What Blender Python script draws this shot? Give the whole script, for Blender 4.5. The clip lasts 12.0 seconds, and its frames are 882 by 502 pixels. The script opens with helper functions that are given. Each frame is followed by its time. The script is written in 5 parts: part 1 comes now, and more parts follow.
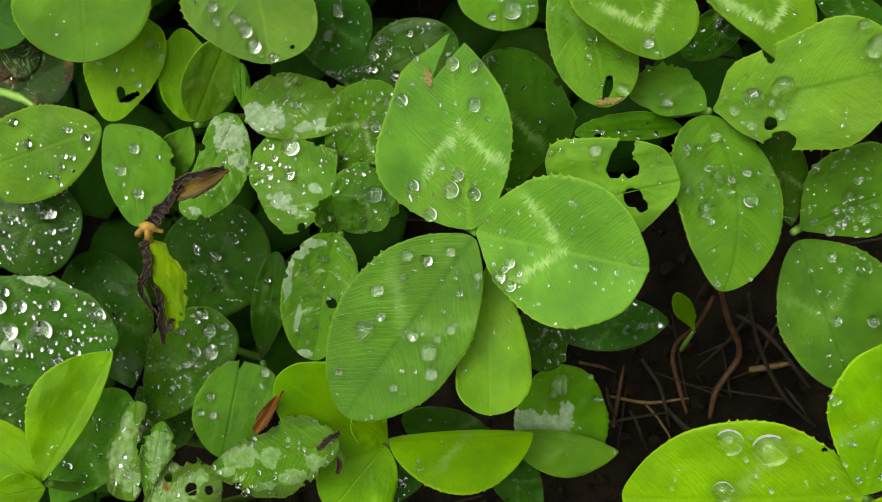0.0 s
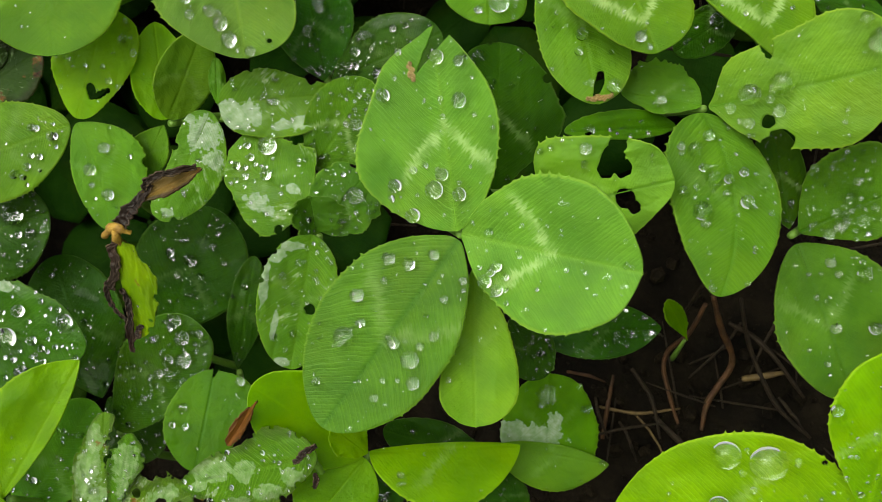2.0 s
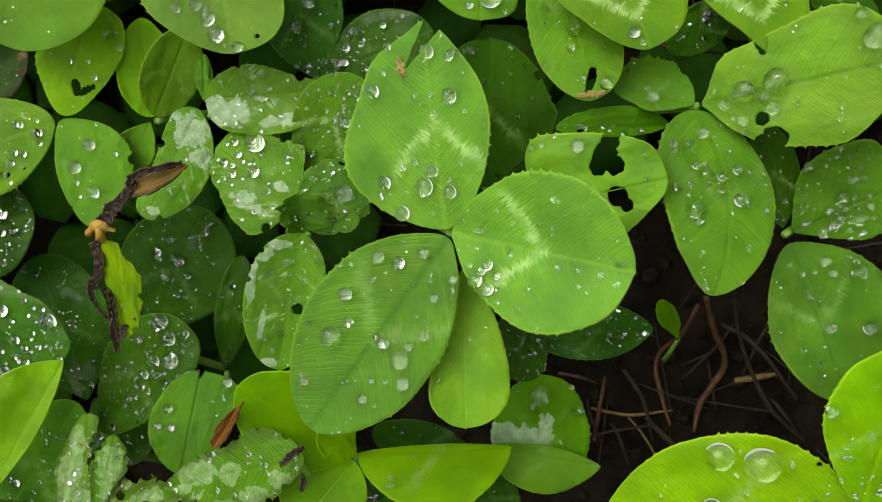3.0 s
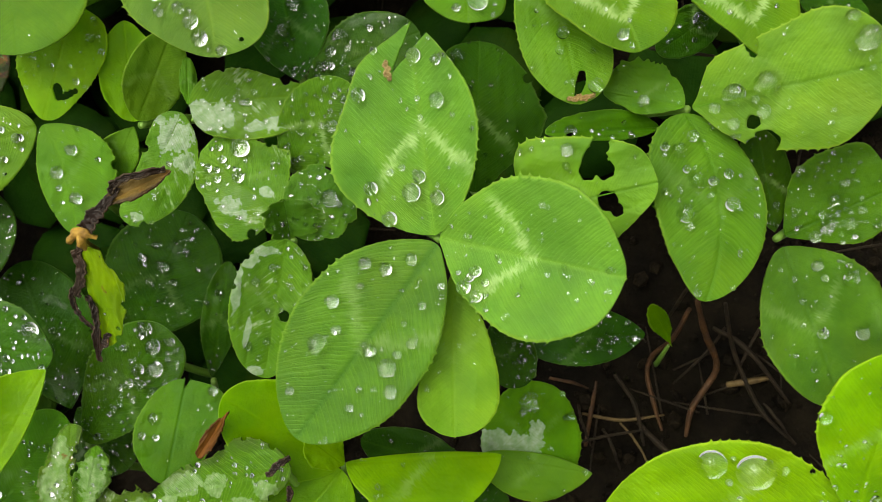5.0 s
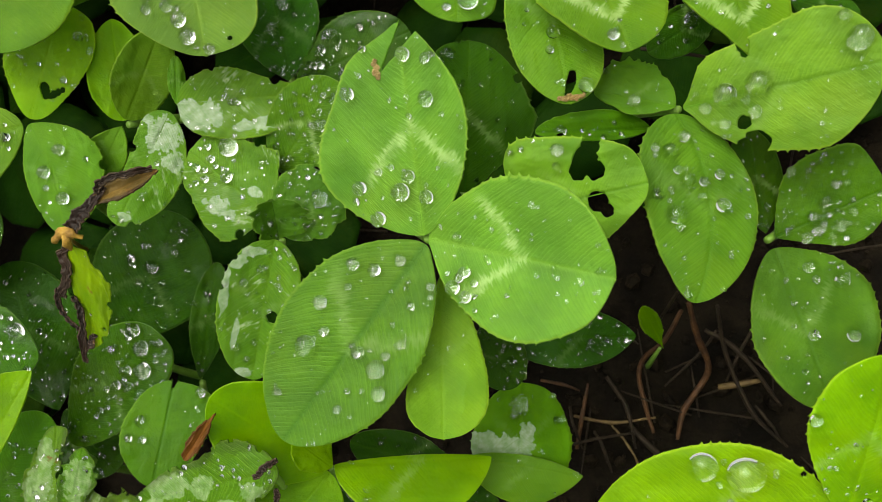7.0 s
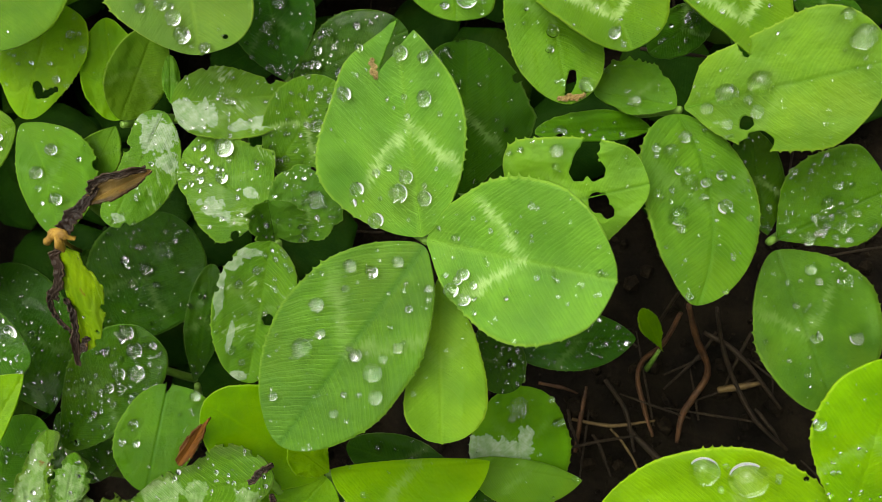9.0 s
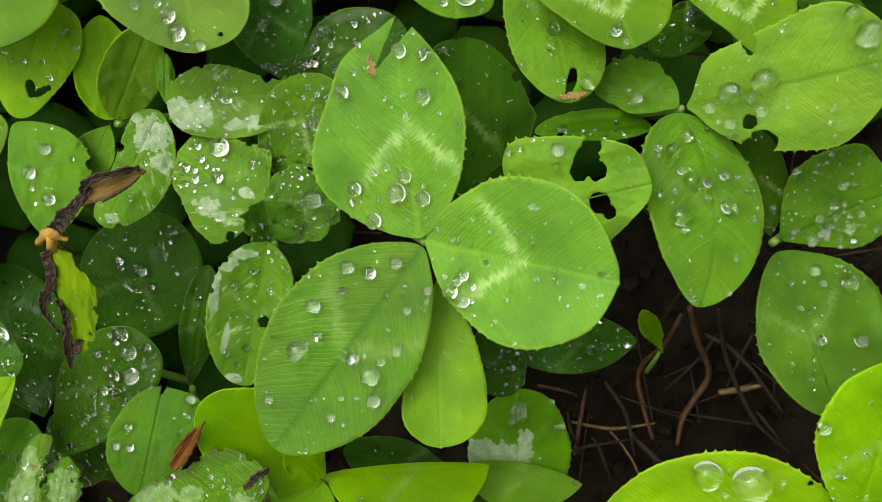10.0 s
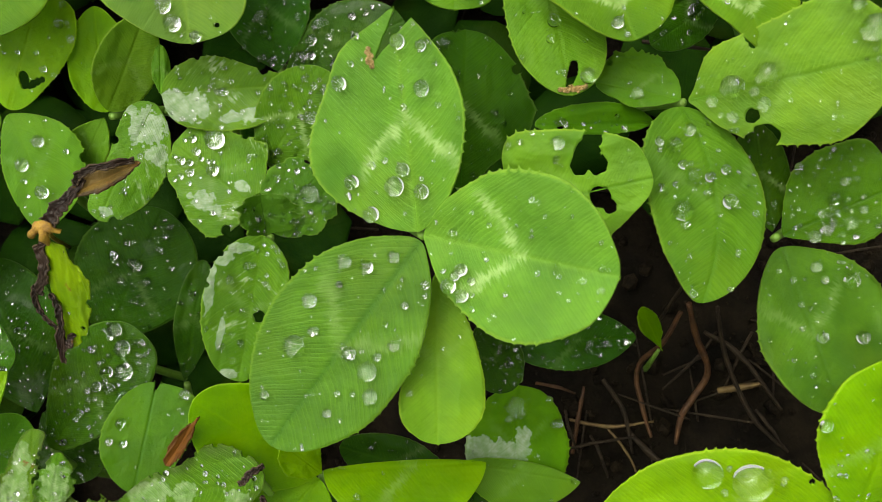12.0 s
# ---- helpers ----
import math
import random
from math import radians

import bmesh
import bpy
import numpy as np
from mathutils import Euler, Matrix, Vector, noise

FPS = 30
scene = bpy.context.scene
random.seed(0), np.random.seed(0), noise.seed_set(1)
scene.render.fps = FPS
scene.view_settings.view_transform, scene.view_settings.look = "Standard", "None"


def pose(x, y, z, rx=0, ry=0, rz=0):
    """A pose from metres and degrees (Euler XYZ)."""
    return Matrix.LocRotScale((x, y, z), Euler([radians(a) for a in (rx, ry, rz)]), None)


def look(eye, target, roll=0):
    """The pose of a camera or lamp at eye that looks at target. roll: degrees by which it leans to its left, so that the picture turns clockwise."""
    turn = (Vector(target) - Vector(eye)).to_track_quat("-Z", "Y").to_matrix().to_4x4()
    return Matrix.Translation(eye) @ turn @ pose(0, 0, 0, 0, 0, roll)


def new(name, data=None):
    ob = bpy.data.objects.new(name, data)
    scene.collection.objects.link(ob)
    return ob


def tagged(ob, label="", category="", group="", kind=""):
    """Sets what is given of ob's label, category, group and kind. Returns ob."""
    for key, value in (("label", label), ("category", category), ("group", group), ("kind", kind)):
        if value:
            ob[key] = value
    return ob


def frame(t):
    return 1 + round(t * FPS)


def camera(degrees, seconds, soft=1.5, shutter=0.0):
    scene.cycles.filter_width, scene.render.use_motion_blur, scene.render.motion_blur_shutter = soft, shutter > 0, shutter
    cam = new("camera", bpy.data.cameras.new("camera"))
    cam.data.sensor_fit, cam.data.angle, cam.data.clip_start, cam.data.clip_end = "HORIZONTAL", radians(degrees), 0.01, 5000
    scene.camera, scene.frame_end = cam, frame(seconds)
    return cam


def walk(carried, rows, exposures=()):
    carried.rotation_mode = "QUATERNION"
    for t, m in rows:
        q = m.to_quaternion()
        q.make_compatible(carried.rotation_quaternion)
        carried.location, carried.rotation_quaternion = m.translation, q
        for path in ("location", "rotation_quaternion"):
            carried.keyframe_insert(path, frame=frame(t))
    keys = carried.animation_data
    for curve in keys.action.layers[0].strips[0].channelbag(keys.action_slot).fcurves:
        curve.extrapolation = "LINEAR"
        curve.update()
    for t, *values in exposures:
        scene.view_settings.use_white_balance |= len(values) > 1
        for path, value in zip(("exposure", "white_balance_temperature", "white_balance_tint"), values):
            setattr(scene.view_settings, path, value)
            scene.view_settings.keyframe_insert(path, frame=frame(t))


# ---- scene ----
cam = camera(55, 12.0, soft=0.6)
cam.data.dof.use_dof, cam.data.dof.focus_distance, cam.data.dof.aperture_fstop = True, 0.102, 60.0
PATH = [
    (0, (0.02287, -0.01127, 0.15571), (-0.00499, -0.00077, 0.06024), -69.95),
    (0.5, (0.02267, -0.01154, 0.15452), (-0.00483, -0.00061, 0.05900), -68.94),
    (1, (0.02234, -0.01118, 0.15308), (-0.00475, 0.00003, 0.05747), -68.20),
    (1.5, (0.02189, -0.01120, 0.15189), (-0.00475, 0.00036, 0.05620), -67.29),
    (2, (0.02177, -0.01156, 0.15097), (-0.00442, 0.00012, 0.05517), -66.57),
    (2.5, (0.02166, -0.01169, 0.15003), (-0.00418, 0.00018, 0.05415), -65.97),
    (3, (0.02161, -0.01191, 0.14943), (-0.00366, 0.00014, 0.05343), -65.08),
    (5, (0.02159, -0.01124, 0.14803), (-0.00266, 0.00100, 0.05179), -64.11),
    (5.5, (0.02183, -0.01121, 0.14765), (-0.00216, 0.00115, 0.05136), -63.58),
    (6, (0.02198, -0.01141, 0.14772), (-0.00191, 0.00099, 0.05141), -63.43),
    (6.5, (0.02209, -0.01157, 0.14742), (-0.00174, 0.00095, 0.05111), -63.10),
    (7, (0.02202, -0.01140, 0.14711), (-0.00164, 0.00118, 0.05076), -62.82),
    (9, (0.02141, -0.01121, 0.14600), (-0.00171, 0.00154, 0.04954), -61.94),
    (9.5, (0.02115, -0.01130, 0.14519), (-0.00185, 0.00156, 0.04873), -61.59),
    (10, (0.02092, -0.01103, 0.14463), (-0.00188, 0.00184, 0.04812), -61.38),
    (10.5, (0.02065, -0.01143, 0.14405), (-0.00194, 0.00154, 0.04751), -60.83),
    (11, (0.02056, -0.01116, 0.14363), (-0.00198, 0.00179, 0.04706), -60.77),
    (11.5, (0.02064, -0.01105, 0.14342), (-0.00179, 0.00178, 0.04682), -60.89),
    (12, (0.02045, -0.01144, 0.14352), (-0.00193, 0.00137, 0.04690), -60.80),
]
walk(cam, [(t, look(eye, target, roll)) for t, eye, target, roll in PATH],
     exposures=[(0, 0.53, 7150, -2), (3, 0.57, 7150, 0), (6, 0.69, 7200, 3), (12, 0.69, 7200, 3)])

# ---- light ----
SUN_EL, SUN_ROT = 71.0, 322.0
world = bpy.data.worlds.new("sky")
scene.world = world
world.use_nodes = True
wn = world.node_tree.nodes
sky = wn.new("ShaderNodeTexSky")
sky.sky_type, sky.sun_disc = "NISHITA", False
sky.sun_elevation, sky.sun_rotation = radians(SUN_EL), radians(SUN_ROT)
sky.air_density, sky.dust_density, sky.ozone_density = 1.0, 6.0, 1.0
pale = wn.new("ShaderNodeHueSaturation")
pale.inputs["Saturation"].default_value = 0.12
world.node_tree.links.new(sky.outputs[0], pale.inputs["Color"])
world.node_tree.links.new(pale.outputs[0], wn["Background"].inputs["Color"])
wn["Background"].inputs["Strength"].default_value = 0.15

sun_data = bpy.data.lights.new("sun", "SUN")
sun_data.energy, sun_data.angle, sun_data.color = 1.4, radians(70), (1.0, 0.98, 0.95)
sun = new("sun", sun_data)
sun.matrix_world = look((-0.25, 0.32, 1.2), (0, 0, 0))

# ---- materials ----


class Graph:
    """Short forms for the nodes of one material."""

    def __init__(self, name):
        self.mat = bpy.data.materials.new(name)
        self.mat.use_nodes = True
        self.tree = self.mat.node_tree
        self.tree.nodes.clear()

    def put(self, socket, value):
        if isinstance(value, bpy.types.NodeSocket):
            self.tree.links.new(value, socket)
        else:
            socket.default_value = (*value, 1.0) if isinstance(value, tuple) and len(value) == 3 and socket.type == "RGBA" else value

    def fill(self, n, out=0, **inputs):
        for key, value in inputs.items():
            self.put(n.inputs[int(key[1:])] if key[0] == "i" and key[1:].isdigit() else n.inputs[key.replace("_", " ")], value)
        return n.outputs[out]

    def node(self, kind, out=0, **inputs):
        return self.fill(self.tree.nodes.new("ShaderNode" + kind), out, **inputs)

    def math(self, op, a, b=0.0, c=0.0):
        n = self.tree.nodes.new("ShaderNodeMath")
        n.operation = op
        return self.fill(n, i0=a, i1=b, i2=c)

    def ramp(self, x, lo, hi, to_lo=0.0, to_hi=1.0):
        n = self.tree.nodes.new("ShaderNodeMapRange")
        n.interpolation_type = "SMOOTHSTEP"
        return self.fill(n, Value=x, From_Min=lo, From_Max=hi, To_Min=to_lo, To_Max=to_hi)

    def noise(self, vector, scale, detail=3.0, rough=0.5):
        return self.node("TexNoise", Vector=vector, Scale=scale, Detail=detail, Roughness=rough)

    def mix(self, fac, a, b):
        n = self.tree.nodes.new("ShaderNodeMix")
        n.data_type = "RGBA"
        self.put(n.inputs[0], fac)
        self.put(n.inputs[6], a)
        self.put(n.inputs[7], b)
        return n.outputs[2]

    def bump(self, height, strength, distance, normal=None):
        n = self.tree.nodes.new("ShaderNodeBump")
        n.inputs["Strength"].default_value, n.inputs["Distance"].default_value = strength, distance
        self.tree.links.new(height, n.inputs["Height"])
        if normal is not None:
            self.tree.links.new(normal, n.inputs["Normal"])
        return n.outputs[0]

    def close(self, shader):
        out = self.tree.nodes.new("ShaderNodeOutputMaterial")
        self.tree.links.new(shader, out.inputs["Surface"])
        return self.mat


def leaf_material(name, colour, glow, mark=0.0, rough=0.45, spec=0.12, veins=1.0, silver=0.0, brown=0.0, brown_colour=(0.11, 0.05, 0.015), through_share=0.32, wet=0.0, patches=(), patch_tones=((0.24, 0.35, 0.19), (0.42, 0.51, 0.37)), mark_at=0.53, rib_tone=0.95, margin=0.5, dark_rim=0.0):
    """A clover leaf blade: fine side veins, midrib, pale chevron, mottling, silvery scars, painted wet sheen, brown
    decay, a wet film.
    """
    g = Graph(name)
    base_map = g.tree.nodes.new("ShaderNodeUVMap")
    base_map.uv_map = "UVMap"
    uv = base_map.outputs[0]
    edge_map = g.tree.nodes.new("ShaderNodeUVMap")
    edge_map.uv_map = "Edge"
    edge = edge_map.outputs[0]
    at = g.node("TexCoord", out=3)
    sep = g.tree.nodes.new("ShaderNodeSeparateXYZ")
    g.tree.links.new(uv, sep.inputs[0])
    x, y = sep.outputs[0], sep.outputs[1]
    side = g.math("ABSOLUTE", y)
    chance = g.node("ObjectInfo", out=5)
    big, fine = g.noise(at, 170.0, 3.0), g.noise(at, 1500.0, 3.0, 0.6)
    # side veins run outwards and forwards from the midrib
    wobble = g.math("MULTIPLY", g.math("SUBTRACT", g.noise(uv, 5.0, 2.0), 0.5), 0.045)
    wobble = g.math("MULTIPLY_ADD", g.math("SUBTRACT", g.noise(uv, 30.0, 2.0), 0.5), 0.004, wobble)
    lean = g.math("MULTIPLY", side, g.math("MULTIPLY_ADD", side, 0.9, 0.68))
    run = g.math("ADD", g.math("SUBTRACT", x, lean), wobble)
    uneven = g.math("MULTIPLY_ADD", g.math("SUBTRACT", g.noise(g.node("CombineXYZ", X=run, Y=g.math("SIGN", y)), 17.0, 2.0), 0.5), 0.07, run)
    first = g.math("POWER", g.math("MULTIPLY_ADD", g.math("SINE", g.math("MULTIPLY", uneven, 245.0)), 0.5, 0.5), 14.0)
    forked = g.math("POWER", g.math("MULTIPLY_ADD", g.math("SINE", g.math("MULTIPLY", uneven, 490.0)), 0.5, 0.5), 9.0)
    forked = g.math("MULTIPLY", forked, g.ramp(g.math("ADD", side, wobble), 0.09, 0.17, 0.25, 0.75))
    vein = g.math("MAXIMUM", first, forked)
    vein = g.math("MULTIPLY", vein, g.ramp(fine, 0.3, 0.65, 0.35, 1.0))
    stripe = g.math("MULTIPLY_ADD", g.math("SINE", g.math("MULTIPLY_ADD", uneven, 245.0, 2.2)), 0.5, 0.5)
    stripe = g.math("MULTIPLY", g.math("POWER", stripe, 2.0), g.ramp(big, 0.3, 0.6, 0.4, 1.0))
    rib = g.ramp(g.math("ADD", side, g.math("MULTIPLY", x, 0.006)), 0.003, 0.026, 1.0, 0.0)
    # pale chevron, frayed along the veins
    frayed = g.math("MULTIPLY", g.math("SUBTRACT", g.noise(g.node("CombineXYZ", X=g.math("MULTIPLY", run, 34.0), Y=g.math("MULTIPLY", y, 7.0)), 1.6, 4.0, 0.65), 0.5), 0.24)
    apex = g.math("ADD", g.math("MULTIPLY_ADD", side, 0.95, g.math("SUBTRACT", x, mark_at)), frayed)
    chevron = g.ramp(g.math("ABSOLUTE", apex), 0.008, 0.06, 1.0, 0.0)
    chevron = g.math("MULTIPLY", chevron, g.ramp(side, 0.20, 0.30, 1.0, 0.0))
    chevron = g.math("MULTIPLY", chevron, g.ramp(g.noise(uv, 9.0, 2.0), 0.35, 0.6, 0.25 * mark, mark))

    dark = tuple(c * 0.72 for c in colour)
    light = tuple(min(1.0, c * k) for c, k in zip(colour, (1.35, 1.22, 1.25)))
    col = g.mix(g.ramp(big, 0.32, 0.7), dark, light)
    col = g.mix(g.math("MULTIPLY", g.ramp(fine, 0.35, 0.7), 0.25), col, tuple(c * 0.6 for c in colour))
    blotch = g.ramp(g.noise(at, 95.0, 4.0, 0.6), 0.48, 0.68)
    col = g.mix(g.math("MULTIPLY", blotch, 0.4), col, (colour[0] * 1.55 + 0.01, colour[1] * 1.18, colour[2]))
    cool = g.ramp(g.noise(at, 310.0, 4.0, 0.65), 0.5, 0.7)
    col = g.mix(g.math("MULTIPLY", cool, 0.35), col, (colour[0] * 0.5, colour[1] * 0.66, colour[2] * 0.8))
    pale_vein = (colour[0] * 1.7 + 0.01, colour[1] * 1.4 + 0.01, colour[2] * 1.7 + 0.01)
    col = g.mix(g.math("MULTIPLY", stripe, 0.30 * min(veins, 1.3)), col, tuple(c * 0.55 for c in colour))
    col = g.mix(g.math("MULTIPLY", vein, 0.4 * veins), col, pale_vein)
    col = g.mix(g.math("MULTIPLY", rib, 0.75), col, (colour[0] * rib_tone * 1.15, colour[1] * (0.35 + 0.65 * rib_tone), colour[2] * rib_tone))
    col = g.mix(chevron, col, (0.32, 0.48, 0.15))
    rim = g.ramp(g.node("SeparateXYZ", out=1, Vector=edge), 0.955, 0.99)
    col = g.mix(g.math("MULTIPLY", rim, margin), col, (colour[0] * 2.2 + 0.03, colour[1] * 1.5 + 0.03, colour[2] + 0.02))
    hsv = g.tree.nodes.new("ShaderNodeHueSaturation")
    g.put(hsv.inputs["Hue"], g.math("MULTIPLY_ADD", chance, 0.018, 0.491))
    g.put(hsv.inputs["Value"], g.math("MULTIPLY_ADD", chance, 0.22, 0.89))
    g.tree.links.new(col, hsv.inputs["Color"])
    col = hsv.outputs[0]
    glow_col = g.mix(g.math("MULTIPLY", vein, 0.3), glow, tuple(c * 0.5 for c in glow))
    gloss = rough
    # silvery scars, which on whole leaves also paint wet sheen into the colour
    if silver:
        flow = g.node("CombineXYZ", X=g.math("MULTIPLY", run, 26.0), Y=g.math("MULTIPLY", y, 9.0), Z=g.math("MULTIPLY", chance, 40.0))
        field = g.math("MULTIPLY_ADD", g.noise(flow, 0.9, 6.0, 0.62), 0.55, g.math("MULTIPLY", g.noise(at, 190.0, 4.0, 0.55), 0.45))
        silvered = g.ramp(field, 0.59 - 0.10 * silver, 0.63 - 0.10 * silver)
        silvered = g.math("MULTIPLY", silvered, g.ramp(fine, 0.25, 0.6, 0.45, 1.0))
        col = g.mix(g.math("MULTIPLY", silvered, 0.8), col, g.mix(g.ramp(fine, 0.35, 0.65), (0.16, 0.29, 0.08), (0.36, 0.46, 0.24)))
        gloss = g.math("MULTIPLY_ADD", silvered, -0.15, gloss)
    # pale patches: bleached tissue, and the sky's sheen on wet film put into the colour
    if patches:
        torn = g.node("CombineXYZ", X=g.math("MULTIPLY", run, 20.0), Y=g.math("MULTIPLY", y, 5.0))
        ragged_edge = g.math("MULTIPLY", g.math("SUBTRACT", g.noise(uv, 9.0, 5.0, 0.65), 0.5), 2.4)
        ragged_edge = g.math("MULTIPLY_ADD", g.math("SUBTRACT", g.noise(torn, 1.3, 4.0, 0.6), 0.5), 0.45, ragged_edge)
        film = 0.0
        for px, py, rx, ry in patches:
            dx, dy = g.math("DIVIDE", g.math("SUBTRACT", x, px), rx), g.math("DIVIDE", g.math("SUBTRACT", y, py), ry)
            far = g.math("ADD", g.math("POWER", g.math("ADD", g.math("MULTIPLY", dx, dx), g.math("MULTIPLY", dy, dy)), 0.5), ragged_edge)
            film = g.math("MAXIMUM", film, g.ramp(far, 0.84, 0.96, 1.0, 0.0))
        bleached = g.mix(g.ramp(g.noise(uv, 13.0, 5.0, 0.6), 0.35, 0.65), *patch_tones)
        bleached = g.mix(g.math("MULTIPLY", vein, 0.45), bleached, (0.10, 0.22, 0.03))
        col = g.mix(g.math("MULTIPLY", film, g.ramp(fine, 0.25, 0.65, 0.55, 0.9)), col, bleached)
        gloss = g.math("MULTIPLY_ADD", film, -0.12, gloss)
    if brown:
        rot = g.ramp(g.math("ADD", g.noise(at, 260.0, 4.0, 0.6), g.math("MULTIPLY", fine, 0.1)), 0.70 - 0.22 * brown, 0.78 - 0.22 * brown)
        col = g.mix(rot, col, g.mix(g.ramp(fine, 0.35, 0.65), brown_colour, (0.21, 0.105, 0.022)))
        glow_col = g.mix(rot, glow_col, (0.05, 0.02, 0.005))
    if dark_rim:
        scorched = g.ramp(g.math("MULTIPLY_ADD", g.math("SUBTRACT", g.noise(at, 420.0, 4.0), 0.5), 1.1, g.node("SeparateXYZ", out=1, Vector=edge)), 0.55, 0.85)
        col = g.mix(g.math("MULTIPLY", scorched, dark_rim), col, g.mix(g.ramp(fine, 0.4, 0.7), (0.012, 0.007, 0.007), (0.045, 0.026, 0.022)))
    height = g.math("ADD", g.math("MULTIPLY", vein, -0.22 * veins), g.math("MULTIPLY", rib, -0.45))
    height = g.math("ADD", height, g.math("MULTIPLY", fine, 0.5))
    normal = g.bump(height, 0.8, 0.00016)
    normal = g.bump(g.noise(at, 260.0, 4.0, 0.6), 0.45, 0.0009, normal)
    shader = g.tree.nodes.new("ShaderNodeBsdfPrincipled")
    g.put(shader.inputs["Base Color"], col)
    g.put(shader.inputs["Roughness"], gloss)
    g.put(shader.inputs["Specular IOR Level"], spec)
    g.put(shader.inputs["Normal"], normal)
    if wet:
        film = g.ramp(g.noise(at, 150.0, 2.0, 0.4), 0.62 - 0.25 * wet, 0.66 - 0.25 * wet)
        g.put(shader.inputs["Coat Weight"], g.math("MULTIPLY", film, 0.16))
        g.put(shader.inputs["Coat Roughness"], 0.2)
        g.put(shader.inputs["Coat IOR"], 1.5)
        g.put(shader.inputs["Coat Normal"], g.bump(g.noise(at, 260.0, 1.0), 0.9, 0.0009))
    clear = g.node("BsdfTranslucent", Color=glow_col, Normal=normal)
    both = g.node("MixShader", i0=through_share, i1=shader.outputs[0], i2=clear)
    return g.close(both)


def simple_material(name, a, b, scale, rough=0.7, relief=0.0004, spec=0.3, c=None):
    """A rough natural surface of two or three colours, mottled at two scales."""
    g = Graph(name)
    at = g.node("TexCoord", out=3)
    big, fine = g.noise(at, scale, 4.0, 0.6), g.noise(at, scale * 9, 4.0, 0.6)
    col = g.mix(g.ramp(big, 0.35, 0.65), a, b)
    col = g.mix(g.math("MULTIPLY", g.ramp(fine, 0.4, 0.7), 0.6), col, c or tuple(v * 0.5 for v in a))
    normal = g.bump(g.math("ADD", big, g.math("MULTIPLY", fine, 0.5)), 0.8, relief)
    shader = g.node("BsdfPrincipled", Base_Color=col, Roughness=g.ramp(fine, 0.3, 0.7, rough - 0.15, rough + 0.1), Specular_IOR_Level=spec, Normal=normal)
    return g.close(shader)


def water_material(name, clear):
    g = Graph(name)
    return g.close(g.node("BsdfPrincipled", Base_Color=(1.0, 1.0, 1.0), Roughness=0.0, IOR=1.38, Transmission_Weight=clear, Specular_IOR_Level=0.6))


fresh = leaf_material("fresh_leaf", (0.105, 0.262, 0.018), (0.21, 0.48, 0.013), mark=0.88, rough=0.5, spec=0.2, veins=1.0, rib_tone=1.2)
fresh_plain = leaf_material("light_leaf", (0.122, 0.300, 0.014), (0.23, 0.50, 0.008), mark=0.15, rough=0.5, spec=0.2, rib_tone=0.6, veins=0.8)
leafy = leaf_material("leafy_leaf", (0.054, 0.172, 0.003), (0.11, 0.30, 0.003), rough=0.42, veins=0.5, rib_tone=0.6)
cool = leaf_material("cool_leaf", (0.068, 0.208, 0.007), (0.15, 0.41, 0.006), mark=0.28, rough=0.5, spec=0.2, rib_tone=0.45, veins=1.25)
green = leaf_material("green_leaf", (0.090, 0.228, 0.009), (0.20, 0.46, 0.008), mark=0.15, rough=0.45, veins=1.2)
grassy = leaf_material("grass_green_leaf", (0.076, 0.198, 0.008), (0.16, 0.40, 0.008), mark=0.1, rough=0.45, veins=1.2, rib_tone=0.7)
plain = leaf_material("plain_leaf", (0.130, 0.295, 0.012), (0.26, 0.54, 0.008), mark=0.12, rough=0.48, veins=0.7)
lime = leaf_material("young_leaf", (0.148, 0.350, 0.003), (0.29, 0.60, 0.003), mark=0.3, rough=0.42, veins=0.7)
# green raised in colour to make up for light lost under higher leaves
brightened = leaf_material("brightened_leaf", (0.185, 0.440, 0.008), (0.36, 0.70, 0.008), rough=0.42, veins=0.5, through_share=0.45)
lime_plain = leaf_material("young_plain_leaf", (0.122, 0.310, 0.002), (0.25, 0.60, 0.002), rough=0.40, veins=0.4)
broad = leaf_material("broad_leaf", (0.082, 0.192, 0.005), (0.17, 0.40, 0.005), mark=0.12, rough=0.48, veins=0.7, rib_tone=0.8)
marked = leaf_material("marked_leaf", (0.096, 0.245, 0.008), (0.20, 0.46, 0.008), mark=0.95, mark_at=0.78, rough=0.46, veins=0.8)
mid = leaf_material("middle_leaf", (0.075, 0.230, 0.008), (0.16, 0.40, 0.008), mark=0.25, rough=0.40, veins=0.9)
mature = leaf_material("mature_leaf", (0.060, 0.162, 0.008), (0.10, 0.27, 0.006), mark=0.2, rough=0.45, veins=0.45, rib_tone=0.7)
# dark leaves, their green lowered further for the shade they stand in
deep = leaf_material("dark_shaded_leaf", (0.021, 0.082, 0.002), (0.04, 0.14, 0.002), mark=0.22, rough=0.40, veins=0.9, spec=0.05, through_share=0.15)
# leaf green taken down to near black to carry the deep shade
shade = leaf_material("shade_darkened_leaf", (0.009, 0.033, 0.002), (0.015, 0.04, 0.002), rough=0.5, veins=0.6, spec=0.02, through_share=0.1)
# the wet dark leaves, likewise with some shade in their colour
deep_wet = leaf_material("dark_wet_shaded_leaf", (0.020, 0.076, 0.003), (0.03, 0.11, 0.003), mark=0.1, rough=0.34, veins=0.8, spec=0.06, wet=0.2, through_share=0.15)
# worn wet leaves; their pale patches carry painted sheen
SCARRED_SHEEN = dict(colour=(0.078, 0.205, 0.008), glow=(0.13, 0.34, 0.008), rough=0.36, veins=1.2, wet=0.12)
